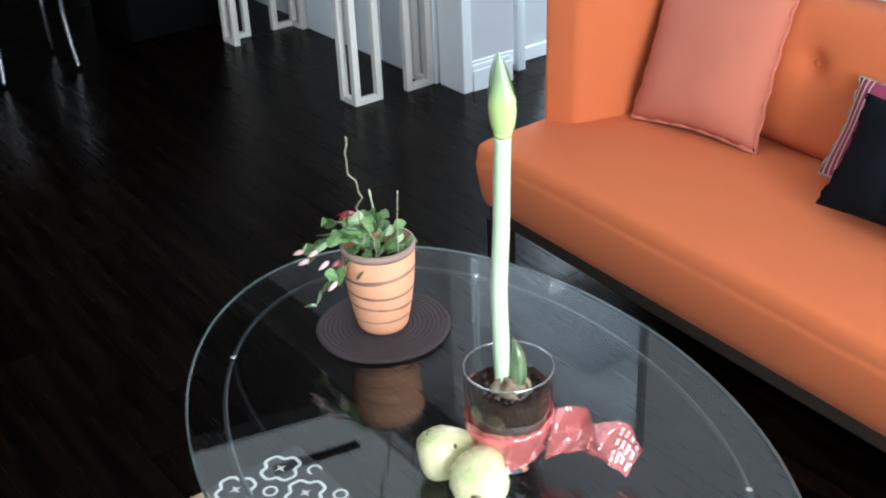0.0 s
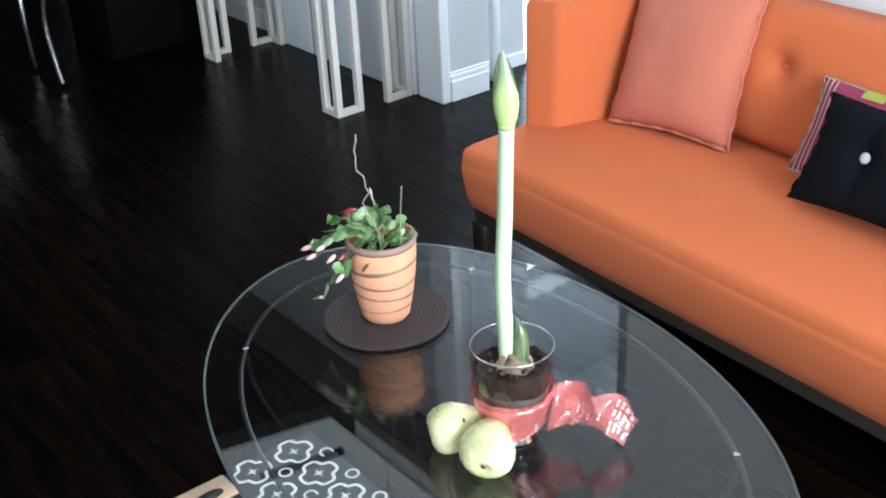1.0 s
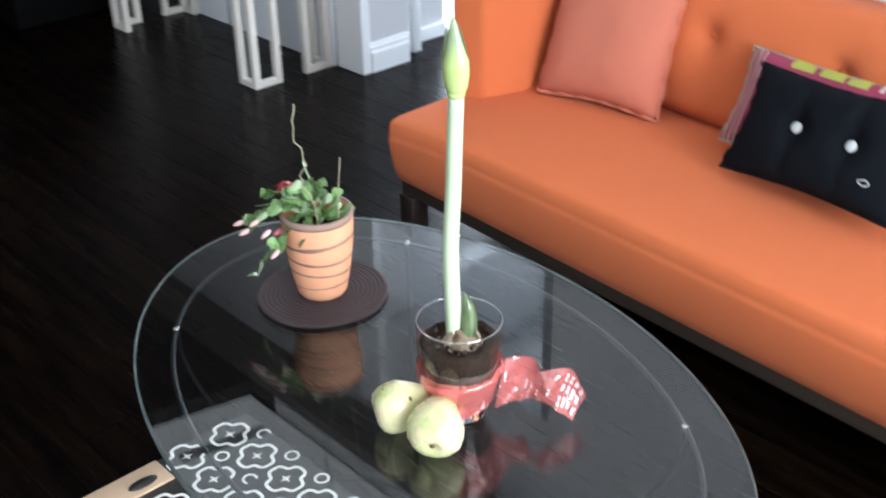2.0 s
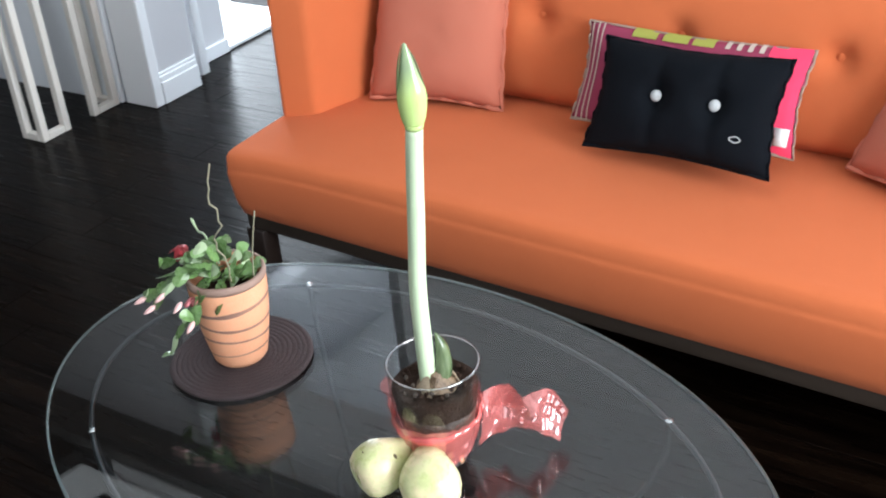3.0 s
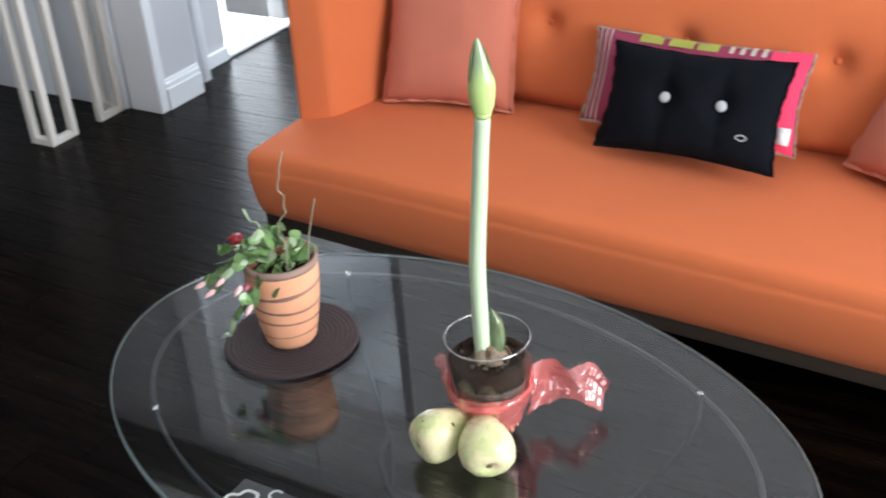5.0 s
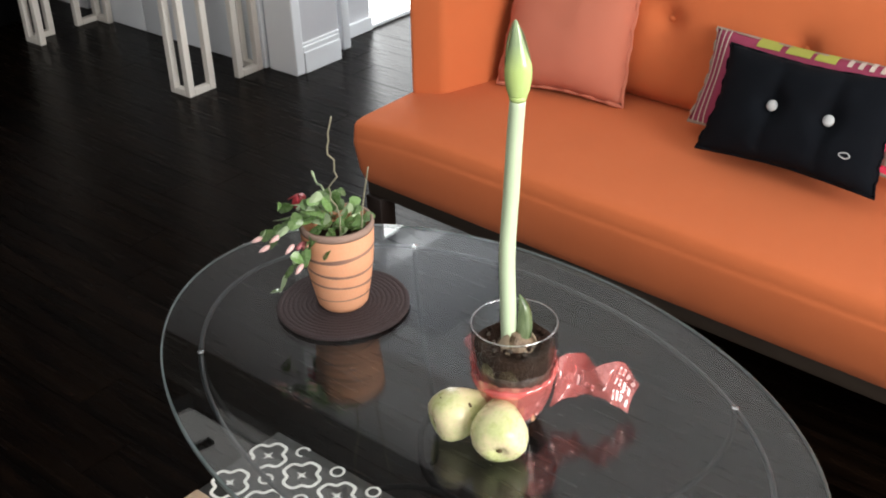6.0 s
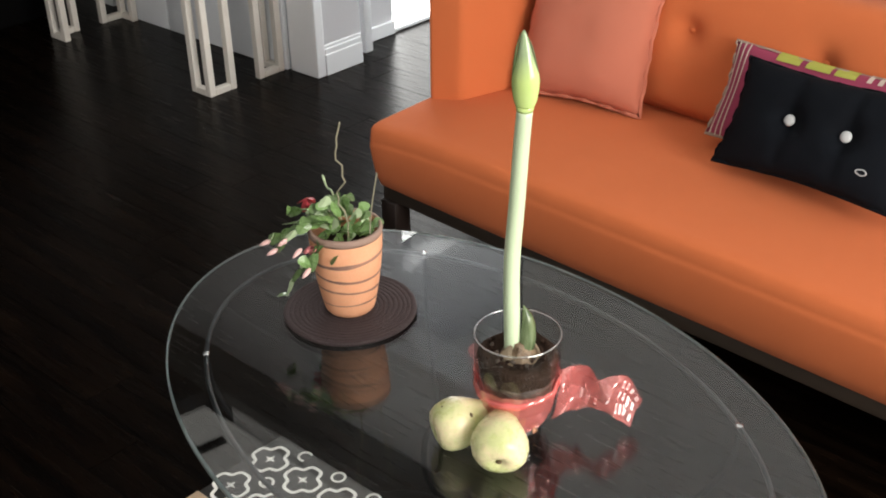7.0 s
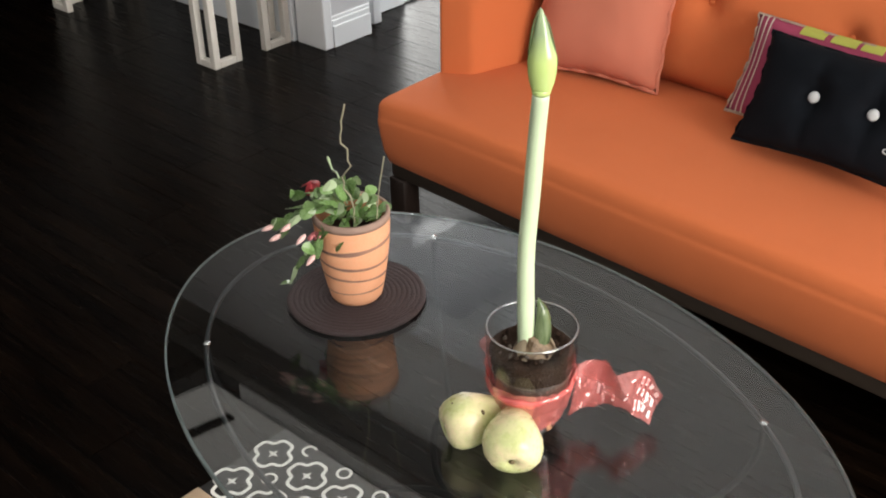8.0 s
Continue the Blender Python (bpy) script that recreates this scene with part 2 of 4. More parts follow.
def part(name, bm, material, parent=None, label="", m=None, smooth=True):
    ob = new(name, mesh_of(bm, name, smooth))
    ob.data.materials.append(material)
    if parent:
        ob.parent = parent
    if m is not None:
        ob.matrix_basis = m
    return tagged(ob, label)


def thing(name, m, label, category, group="", kind=""):
    ob = new(name)
    ob.empty_display_size = 0.05
    ob.matrix_basis = ROOM @ m
    return tagged(ob, label, category, group, kind)


def flat(ob, angle=35):
    """Keep the bevelled edges crisp."""
    me = ob.data
    me.set_sharp_from_angle(angle=radians(angle))
    return ob


def box(x0, x1, y0, y1, z0, z1, bevel=0.0, seg=2, bm=None):
    own = bmesh.new()
    bmesh.ops.create_cube(own, size=1.0)
    bmesh.ops.scale(own, vec=(x1 - x0, y1 - y0, z1 - z0), verts=own.verts)
    bmesh.ops.translate(own, vec=((x0 + x1) / 2, (y0 + y1) / 2, (z0 + z1) / 2), verts=own.verts)
    if bevel:
        bmesh.ops.bevel(own, geom=own.edges[:], offset=bevel, segments=seg, affect="EDGES", profile=0.5)
    if bm is None:
        return own
    me = bpy.data.meshes.new("join")
    own.to_mesh(me)
    own.free()
    bm.from_mesh(me)
    bpy.data.meshes.remove(me)
    return bm


def lathe(profile, n=48, sx=1.0, sy=1.0, closed=False):
    """A turned body from (radius, height) pairs; a radius of 0 closes it."""
    bm = bmesh.new()
    rings = []
    for r, z in profile:
        if r <= 1e-6:
            rings.append([bm.verts.new((0, 0, z))])
        else:
            rings.append([bm.verts.new((sx * r * math.cos(2 * math.pi * k / n), sy * r * math.sin(2 * math.pi * k / n), z)) for k in range(n)])
    pairs = list(zip(rings, rings[1:]))
    if closed:
        pairs.append((rings[-1], rings[0]))
    for a, b in pairs:
        for k in range(n):
            q = [a[k % len(a)], a[(k + 1) % n % len(a)], b[(k + 1) % n % len(b)], b[k % len(b)]]
            q = list(dict.fromkeys(q))
            if len(q) > 2:
                bm.faces.new(q)
    return bm


def tube(points, radius, n=10, bm=None, closed=False, squash=1.0):
    """A round bar along points; radius is a number or one for each point."""
    bm = bm or bmesh.new()
    pts = [Vector(p) for p in points]
    count = len(pts)
    rads = radius if isinstance(radius, (list, tuple)) else [radius] * count
    rings, side = [], None
    for i, p in enumerate(pts):
        a = pts[(i - 1) % count] if closed or i else p
        b = pts[(i + 1) % count] if closed or i < count - 1 else p
        d = (b - a).normalized()
        if side is None:
            side = d.cross(Vector((0, 0, 1)) if abs(d.z) < 0.9 else Vector((1, 0, 0))).normalized()
        else:
            side = (side - d * side.dot(d)).normalized()
        up = d.cross(side)
        rings.append([bm.verts.new(p + rads[i] * (math.cos(2 * math.pi * k / n) * side + squash * math.sin(2 * math.pi * k / n) * up)) for k in range(n)])
    span = count if closed else count - 1
    for i in range(span):
        a, b = rings[i], rings[(i + 1) % count]
        for k in range(n):
            bm.faces.new((a[k], a[(k + 1) % n], b[(k + 1) % n], b[k]))
    if not closed:
        bm.faces.new(rings[0][::-1])
        bm.faces.new(rings[-1])
    return bm


def smooth_path(points, steps=6):
    """Catmull-Rom through the points."""
    p = [Vector(q) for q in points]
    p = [2 * p[0] - p[1]] + p + [2 * p[-1] - p[-2]]
    out = []
    for i in range(1, len(p) - 2):
        for k in range(steps):
            t = k / steps
            out.append(0.5 * (2 * p[i] + (p[i + 1] - p[i - 1]) * t + (2 * p[i - 1] - 5 * p[i] + 4 * p[i + 1] - p[i + 2]) * t * t + (3 * p[i] - p[i - 1] - 3 * p[i + 1] + p[i + 2]) * t ** 3))
    return out + [p[-2]]


# ---- setting ----
def structure(name, bm, material, label, category, smooth=False):
    ob = part(name, bm, material, None, label, ROOM, smooth)
    return tagged(ob, category=category, kind="structure")


floor = structure("floor", box(-7.0, 2.2, -2.2, 4.8, -0.06, -0.003), GROOVE, "dark brown wooden plank floor with a soft sheen", "floor")
def ceiling():
    """White ceiling with added lamp opening, slanted at one end, over the sitting area."""
    bm = bmesh.new()
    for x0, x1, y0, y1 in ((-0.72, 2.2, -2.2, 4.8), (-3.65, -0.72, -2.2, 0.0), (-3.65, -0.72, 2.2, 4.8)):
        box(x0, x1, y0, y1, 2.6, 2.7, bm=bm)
    structure("ceiling", bm, CEILING_WHITE, "white painted ceiling with an opening added for the overhead lamp", "ceiling")
    plan = ((-7.0, -2.2), (-3.65, -2.2), (-3.65, 0.0), (-4.36, 0.0), (-3.84, 2.2), (-3.65, 2.2), (-3.65, 4.8), (-7.0, 4.8))
    bm = bmesh.new()
    under, over = ([bm.verts.new((x, y, z)) for x, y in plan] for z in (2.6, 2.7))
    bm.faces.new(under[::-1])
    bm.faces.new(over)
    for k in range(8):
        bm.faces.new((under[k], under[(k + 1) % 8], over[(k + 1) % 8], over[k]))
    # Unseen; the unlit dining room's shade is put into this dark colour.
    structure("ceiling_dining", bm, CHARCOAL, "unseen dining room ceiling, coloured dark for its shade", "ceiling")
    structure("roof", box(-4.45, -0.62, -0.1, 2.3, 2.702, 2.75), CEILING_WHITE, "white cover added over the lamp opening", "roof")


ceiling()
structure("wall_south", box(-7.0, 2.2, -2.32, -2.2, 0, 2.6), GREY_WALL, "light grey painted wall", "wall")
# Unseen wall, coloured dark so floor reflections of the dim dining end stay dark.
structure("wall_west", box(-7.12, -7.0, -2.2, 4.8, 0, 2.6), CHARCOAL, "unseen dining room wall, coloured dark for its shade", "wall")
structure("wall_east", box(2.2, 2.32, -2.2, 4.8, 0, 2.6), GREY_WALL, "light grey painted wall", "wall")
structure("wall_north", box(-7.0, 2.2, 4.8, 4.92, 0, 2.6), WHITE_PAINT, "white painted sunroom wall", "wall")
# the dividing wall with its doorway, in three pieces
structure("wall_divider", box(-2.165, 2.2, 2.415, 2.6, 0, 2.6), PALE_WALL, "white painted wall behind the sofa", "wall")
structure("wall_lintel", box(-3.10, -2.165, 2.415, 2.6, 2.04, 2.6), PALE_WALL, "pale wall over the doorway", "wall")
structure("wall_end", box(-7.0, -3.095, 2.415, 2.6, 0, 2.6), GREY_WALL, "light grey end of the dividing wall", "wall")
structure("trim_doorway", box(-2.200, -2.167, 2.405, 2.61, 0, 2.038, 0.004), GREY_TRIM, "mid grey painted doorway trim", "trim")
# The soffit's shade is put into the taupe colour of this drop.
structure("ceiling_bulkhead", box(-7.0, 2.2, 2.205, 2.413, 2.54, 2.6), TAUPE, "dropped ceiling edge, taupe for its shaded underside", "ceiling")
structure("wall_garden", box(-3.42, -3.22, 2.605, 2.905, 0, 2.6), GREY_WALL, "grey wall beside the garden door", "wall")
structure("wall_over_garden_door", box(-3.42, -3.22, 2.905, 4.565, 2.06, 2.6), GREY_WALL, "grey wall over the garden door", "wall")
structure("wall_garden_far", box(-3.42, -3.22, 4.565, 4.8, 0, 2.6), GREY_WALL, "grey wall beyond the garden door", "wall")
structure("baseboard_garden", box(-3.22, -3.205, 2.605, 2.905, 0, 0.055, 0.004), WHITE_PAINT, "white painted baseboard", "baseboard")


def baseboard_end():
    """Stepped baseboard on the wall's end face and the white corner trim."""
    bm = bmesh.new()
    box(-3.095, -3.078, 2.415, 2.60, 0, 0.080, 0.003, bm=bm)
    box(-3.095, -3.083, 2.415, 2.60, 0.080, 0.100, 0.003, bm=bm)
    box(-3.095, -3.088, 2.415, 2.60, 0.100, 0.113, 0.003, bm=bm)
    structure("baseboard", bm, WHITE_PAINT, "white stepped baseboard on the wall's end", "baseboard")
    structure("trim", box(-3.228, -3.081, 2.372, 2.4145, 0, 2.45, 0.005), WHITE_PAINT, "white painted corner post", "trim")


baseboard_end()
structure("baseboard_far", box(-7.0, -4.40, 2.40, 2.414, 0, 0.09, 0.003), WHITE_PAINT, "white baseboard in the shade", "baseboard")


def garden_door():
    """An open gap beside a dark-framed sliding leaf."""
    d = thing("door_1", pose(-3.32, 3.9625, 0), "dark framed sliding glass door, bright outside", "door", kind="structure")
    part("jamb", box(-0.28, 0.04, -0.6025, -0.52, 0, 2.055, 0.004), TAUPE, d, "dark grey-brown door jamb")
    for y0, y1, z0, z1 in ((0.548, 0.6025, 0, 2.055), (-0.52, 0.548, 2.0, 2.055), (-0.52, 0.548, 0.008, 0.06), (0.0, 0.05, 0.06, 2.0)):
        part("frame", box(-0.03, 0.03, y0, y1, z0, z1, 0.004), TAUPE, d)
    return d


garden_door()


def sunlit_outside():
    """Overexposed terrace and the glare behind it."""
    bm = bmesh.new()
    box(-4.6, -3.245, 2.62, 4.8, -0.05, 0.006, bm=bm)
    box(-4.64, -4.6, 2.62, 4.8, -0.05, 2.5, bm=bm)
    structure("backdrop", bm, DAYLIGHT, "overexposed daylight outside the garden door", "backdrop")


sunlit_outside()
structure("threshold", box(-3.265, -3.215, 2.91, 4.56, 0, 0.016, 0.004), WHITE_PAINT, "white door threshold", "threshold")


def ceiling_vent():
    v = thing("ceiling_vent", pose(-3.526, 1.838, 2.6, 0, 0, -12), "dark slotted vent at the ceiling opening's corner", "vent")
    part("frame", box(-0.028, 0.028, -0.195, 0.195, -0.012, -0.002, 0.003), TAUPE, v)
    for x in (-0.012, 0.012):
        part("slat", box(x - 0.008, x + 0.008, -0.183, 0.183, -0.016, -0.0125), CHARCOAL, v)


ceiling_vent()


# ---- kitchen side ----
def wall_cabinet():
    c = thing("low_cabinet", pose(-3.770, 2.392, 0), "white lacquered cabinet panels standing against the wall", "cabinet")
    part("body", box(-0.54, 0.535, -0.0105, 0.020, 0.0, 0.95), PANEL, c)
    for k in range(3):
        x0 = -0.538 + k * 0.358
        part("door", box(x0 + 0.003, x0 + 0.353, -0.03, -0.011, 0.001, 0.94, 0.003), PANEL, c)


wall_cabinet()


def console_table():
    """Four corner legs, each an angle of three slim bars tied at the foot."""
    t = thing("console_table", pose(-3.757, 2.185, 0), "whitewashed console table with open frame legs", "console table")
    w = 0.026
    part("tabletop", box(-0.53, 0.53, -0.19, 0.172, 0.88, 0.92, 0.004), LEG_PAINT, t)
    for sx in (-1, 1):
        x_end = sx * 0.497
        for sy in (-1, 1):
            y_end = sy * 0.160
            inx, iny = x_end - sx * 0.080, y_end - sy * 0.094
            for x, y in ((x_end, y_end), (inx, y_end), (x_end, iny)):
                part("leg_bar", box(x - w / 2, x + w / 2, y - w / 2, y + w / 2, 0, 0.88, 0.002, 1), LEG_PAINT, t, smooth=False)
            part("foot_rail", box(min(x_end, inx) + w / 2, max(x_end, inx) - w / 2, y_end - w / 2, y_end + w / 2, 0, 0.024, 0.002, 1), LEG_PAINT, t, smooth=False)
            part("foot_rail", box(x_end - w / 2, x_end + w / 2, min(y_end, iny) + w / 2, max(y_end, iny) - w / 2, 0, 0.024, 0.002, 1), LEG_PAINT, t, smooth=False)


console_table()


def dining_chair():
    c = thing("dining_chair", pose(-4.49, 1.265, 0), "black dining chair with bent chrome legs", "chair", "dining chairs")
    part("seat", box(-0.21, 0.21, -0.22, 0.22, 0.42, 0.49, 0.02, 3), BLACK_LEATHER, c)
    part("backrest", box(-0.24, -0.19, -0.21, 0.21, 0.49, 0.92, 0.02, 3), BLACK_LEATHER, c)
    for sx, sy in ((1, 1), (1, -1), (-1, 1), (-1, -1)):
        pts = [(sx * 0.145, sy * 0.150, 0.005), (sx * 0.130, sy * 0.14, 0.12), (sx * 0.12, sy * 0.135, 0.26), (sx * 0.145, sy * 0.15, 0.42)]
        part("leg", tube(smooth_path(pts), 0.011, 10), CHROME, c, "bent chrome leg")
    return c


chair = dining_chair()
copy_thing(chair, ROOM @ pose(-5.10, 0.76, 0, 0, 0, 90))


def black_chair():
    c = thing("parsons_chair", pose(-4.72, 1.93, 0, 0, 0, 0), "black leather chair skirted to the floor", "chair")
    part("skirt", box(-0.22, 0.22, -0.22, 0.22, 0.0, 0.42, 0.012), BLACK_LEATHER, c)
    part("seat", box(-0.225, 0.225, -0.225, 0.225, 0.42, 0.49, 0.02, 3), BLACK_LEATHER, c)
    part("backrest", box(-0.225, -0.15, -0.225, 0.225, 0.49, 0.98, 0.02, 3), BLACK_LEATHER, c)


black_chair()


def open_door_edge():
    p = thing("white_post", pose(-3.148, 2.69, 0), "slim white post with dark ribs near the doorway", "post")
    part("post", box(-0.012, 0.012, -0.02, 0.02, 0, 1.2, 0.003), WHITE_PAINT, p)
    for k in range(4):
        part("rib", tube([(0, 0, 0.36 + 0.02 * k), (0, 0, 0.368 + 0.02 * k)], 0.03, 16), GUNMETAL, p)


open_door_edge()


# ---- sofa ----
def sofa():
    s = thing("sofa", pose(-2.058, 1.630, 0, 0, 0, -2.5) @ Matrix.Diagonal((0.92, 0.90, 0.90, 1)), "long orange fabric sofa with a buttoned back and dark wooden base", "sofa")
    long = 2.35
    seat = bmesh.new()
    prof = [(0.66, 0.188), (0.052, 0.188), (0.036, 0.192), (0.023, 0.203), (0.009, 0.240), (0.001, 0.30), (0.0, 0.345), (0.0018, 0.357), (0.0046, 0.3618), (0.0043, 0.367), (0.0080, 0.378), (0.012, 0.396), (0.024, 0.4045), (0.05, 0.409), (0.25, 0.416), (0.45, 0.415), (0.72, 0.408)]
    rows = []
    for x, inset in ((-0.014, 0.010), (-0.011, 0.004), (-0.006, 0.001), (0.004, 0.0), (0.08, 0.0), (0.16, 0.0), (0.26, 0.0), (0.4, 0.0), (0.9, 0.0), (1.4, 0.0), (1.9, 0.0), (long - 0.03, 0.0), (long - 0.014, 0.004), (long - 0.004, 0.016), (long, 0.035)):
        rows.append([seat.verts.new((x + (0.018 * (0.41 - z) / 0.2 if x < 0.03 else 0), min(0.70, y + inset * (1 if y < 0.06 else 0)), z - (inset * 0.3 if z > 0.39 else -inset * 0.3 if z < 0.21 else 0) - (0.020 * (1 - min(1, max(0, x) / 0.35)) ** 2 if z > 0.34 else 0))) for y, z in prof])
    for a, c in zip(rows, rows[1:]):
        for k in range(len(prof) - 1):
            seat.faces.new((a[k], a[k + 1], c[k + 1], c[k]))
        seat.faces.new((a[-1], a[0], c[0], c[-1]))
    seat.faces.new(rows[0])
    seat.faces.new(rows[-1][::-1])
    flat(part("seat", seat, ORANGE, s), 50)
    # arm: a slanted block whose inner face turns towards the back
    bm = bmesh.new()
    corners = [Vector(p) for p in ((0.0, 0.26), (0.10, 0.30), (0.145, 0.46), (0.16, 0.74), (0.0, 0.74))]
    low = []
    for k, p in enumerate(corners):  # rounded corners
        a, b = corners[k - 1] - p, corners[(k + 1) % 5] - p
        a, b = p + a.normalized() * min(0.020, 0.45 * a.length), p + b.normalized() * min(0.020, 0.45 * b.length)
        low += [(1 - q) ** 2 * a + 2 * q * (1 - q) * p + q * q * b for q in [w / 6 for w in range(7)]]
    levels = [(0.385, -0.012), (0.400, -0.012), (0.430, -0.012), (0.58, -0.010), (0.765, -0.008), (0.785, -0.004)]
    rings = []
    for z, out in levels:
        shrink = 0.012 if z > 0.78 else 0.012 if z < 0.395 else 0.0
        cx, cy = 0.07, 0.5
        rings.append([bm.verts.new((x + out + (cx - x) * shrink * 4, y + out * 0.8 + (cy - y) * shrink, z)) for x, y in low])
    for a, b in zip(rings, rings[1:]):
        for k in range(len(low)):
            bm.faces.new((a[k], a[(k + 1) % len(low)], b[(k + 1) % len(low)], b[k]))
    bm.faces.new(rings[0][::-1])
    bm.faces.new(rings[-1])
    flat(part("arm", bm, ORANGE, s), 60)
    # back: leaning cushion with button dimples
    bm = bmesh.new()
    nx, nz = 120, 26
    buttons = [(0.225 + 0.39 * k, 0.247) for k in range(6)]
    grid = []
    for i in range(nx + 1):
        column = []
        for j in range(nz + 1):
            x, h = 0.12 + (long - 0.13) * i / nx, 0.395 * j / nz
            dimple = sum(0.028 * math.exp(-((x - bx) ** 2 + (h - bz) ** 2) / 0.0012) + 0.012 * math.exp(-((x - bx) ** 2 + (h - bz) ** 2) / 0.006) for bx, bz in buttons)
            crown = 0.032 * (1 - (2 * j / nz - 1) ** 4)
            column.append(bm.verts.new((x, 0.585 + 0.22 * h - crown + dimple + 0.035 * math.exp(-(h / 0.030) ** 2), 0.40 + h)))
        grid.append(column)
    for a, b in zip(grid, grid[1:]):
        for j in range(nz):
            bm.faces.new((a[j], b[j], b[j + 1], a[j + 1]))
    top = [bm.verts.new((c[-1].co.x, c[-1].co.y + 0.11, c[-1].co.z + 0.004)) for c in grid]
    for i in range(nx):
        bm.faces.new((grid[i][-1], grid[i + 1][-1], top[i + 1], top[i]))
    foot = [bm.verts.new((v.co.x, v.co.y, 0.22)) for v in top]
    for i in range(nx):
        bm.faces.new((top[i], top[i + 1], foot[i + 1], foot[i]))
    back = part("backrest", bm, ORANGE, s)
    for bx, bz in buttons:
        part("button", lathe([(0, -0.004), (0.009, -0.002), (0.011, 0.003), (0.006, 0.007), (0, 0.008)], 14), ORANGE, back, m=pose(bx, 0.585 + 0.22 * bz + 0.007, 0.40 + bz, 90))
    part("base_rail", box(-0.004, long - 0.03, 0.045, 0.70, 0.145, 0.1875, 0.004), RAIL_WOOD, s, "dark stained wooden base rail")
    for x, y in ((0.024, 0.066), (0.024, 0.66), (long - 0.065, 0.070), (long - 0.065, 0.66)):
        part("leg", box(x - 0.03, x + 0.03, y - 0.03, y + 0.03, 0, 0.1445, 0.003), DARK_WOOD, s, "square dark wooden leg")
    return s


sofa()


def pillow_mesh(w, h, d, n=28, dents=(), waist=0.055):
    bm = bmesh.new()
    sides = []
    for sign in (1, -1):
        g = []
        for i in range(n + 1):
            row = []
            for j in range(n + 1):
                u, v = 2 * i / n - 1, 2 * j / n - 1
                pinch = 1 - waist * (1 - abs(v) ** 1.5) * abs(u) ** 3
                pinch2 = 1 - 1.3 * waist * (1 - abs(u) ** 1.5) * abs(v) ** 3
                x, y = w / 2 * u * pinch, h / 2 * v * pinch2
                z = sign * d / 2 * ((1 - abs(u) ** 2.6) * (1 - abs(v) ** 2.6)) ** 0.55
                z += sign * (0.005 * noise.noise(Vector((x * 9, y * 9, sign * 3.0))) + 0.0022 * noise.noise(Vector((x * 26, y * 26, sign * 7.0)))) * (1 - abs(u) ** 4) * (1 - abs(v) ** 4)
                for px, py in dents:
                    z -= sign * 0.55 * z * sign * math.exp(-((x - px) ** 2 + (y - py) ** 2) / 0.0011) if sign > 0 else 0
                    if sign > 0:  # a soft fold runs through each button
                        z -= 0.16 * z * math.exp(-((x - px) ** 2) / 0.00018)
                row.append(bm.verts.new((x, y, z)))
            g.append(row)
        sides.append(g)
    for g in sides:
        for a, b in zip(g, g[1:]):
            for j in range(n):
                bm.faces.new((a[j], a[j + 1], b[j + 1], b[j]))
    bmesh.ops.remove_doubles(bm, verts=bm.verts, dist=0.0004)
    return bm


def flange(w, h, parent, material, out=0.010, waist=0.055):
    """A thin wavy seam edge round a pillow."""
    pts = []
    n = 40
    for k in range(4 * n):
        side, f = divmod(k, n)
        u = 2 * f / n - 1
        ex, ey = w / 2, h / 2
        p = [(u * ex, -ey), (ex, u * ey), (-u * ex, ey), (-ex, -u * ey)][side]
        pin = 1 - waist * (1.3 if side % 2 == 0 else 1.0) * (1 - abs(u) ** 1.5)
        p = (p[0], p[1] * pin) if side % 2 == 0 else (p[0] * pin, p[1])
        pts.append((p[0], p[1], 0.004 * math.sin(k * 0.9) + 0.002 * math.sin(k * 2.3)))
    part("seam_edge", tube(pts, out * 0.5, 6, closed=True, squash=0.6), material, parent)


def lean(s, c, z, turn, tilt, h, roll=0.0):
    """A pillow on its lower edge at (s, c, z): turn about the vertical, tilt back."""
    return pose(s, c, z, 0, 0, turn) @ pose(0, 0, 0, 90 - tilt, 0, 0) @ pose(0, h / 2, 0, 0, 0, roll)


def salmon_pillow(m, w, h):
    p = thing("pillow", m, "salmon pink cotton pillow leaning on the sofa back", "pillow", "salmon pillows")
    part("cushion", pillow_mesh(w, h, 0.13), SALMON, p)
    flange(w, h, p, SALMON, 0.012)


salmon_pillow(lean(-1.702, 2.030, 0.378, 8, 22, 0.42, 0), 0.358, 0.42)
salmon_pillow(lean(-0.511, 1.935, 0.388, -28, 34, 0.39, -2), 0.39, 0.39)


def striped_pillow():
    w, h = 0.528, 0.228
    p = thing("patterned_pillow", lean(-1.056, 2.012, 0.406, -2.6, 28, h, 0.2), "patterned pillow, maroon, lime and hot pink, on the sofa", "pillow")
    front = part("cushion", pillow_mesh(w, h, 0.07), MAROON, p)
    flange(w, h, p, PIPING, 0.008)
    return p


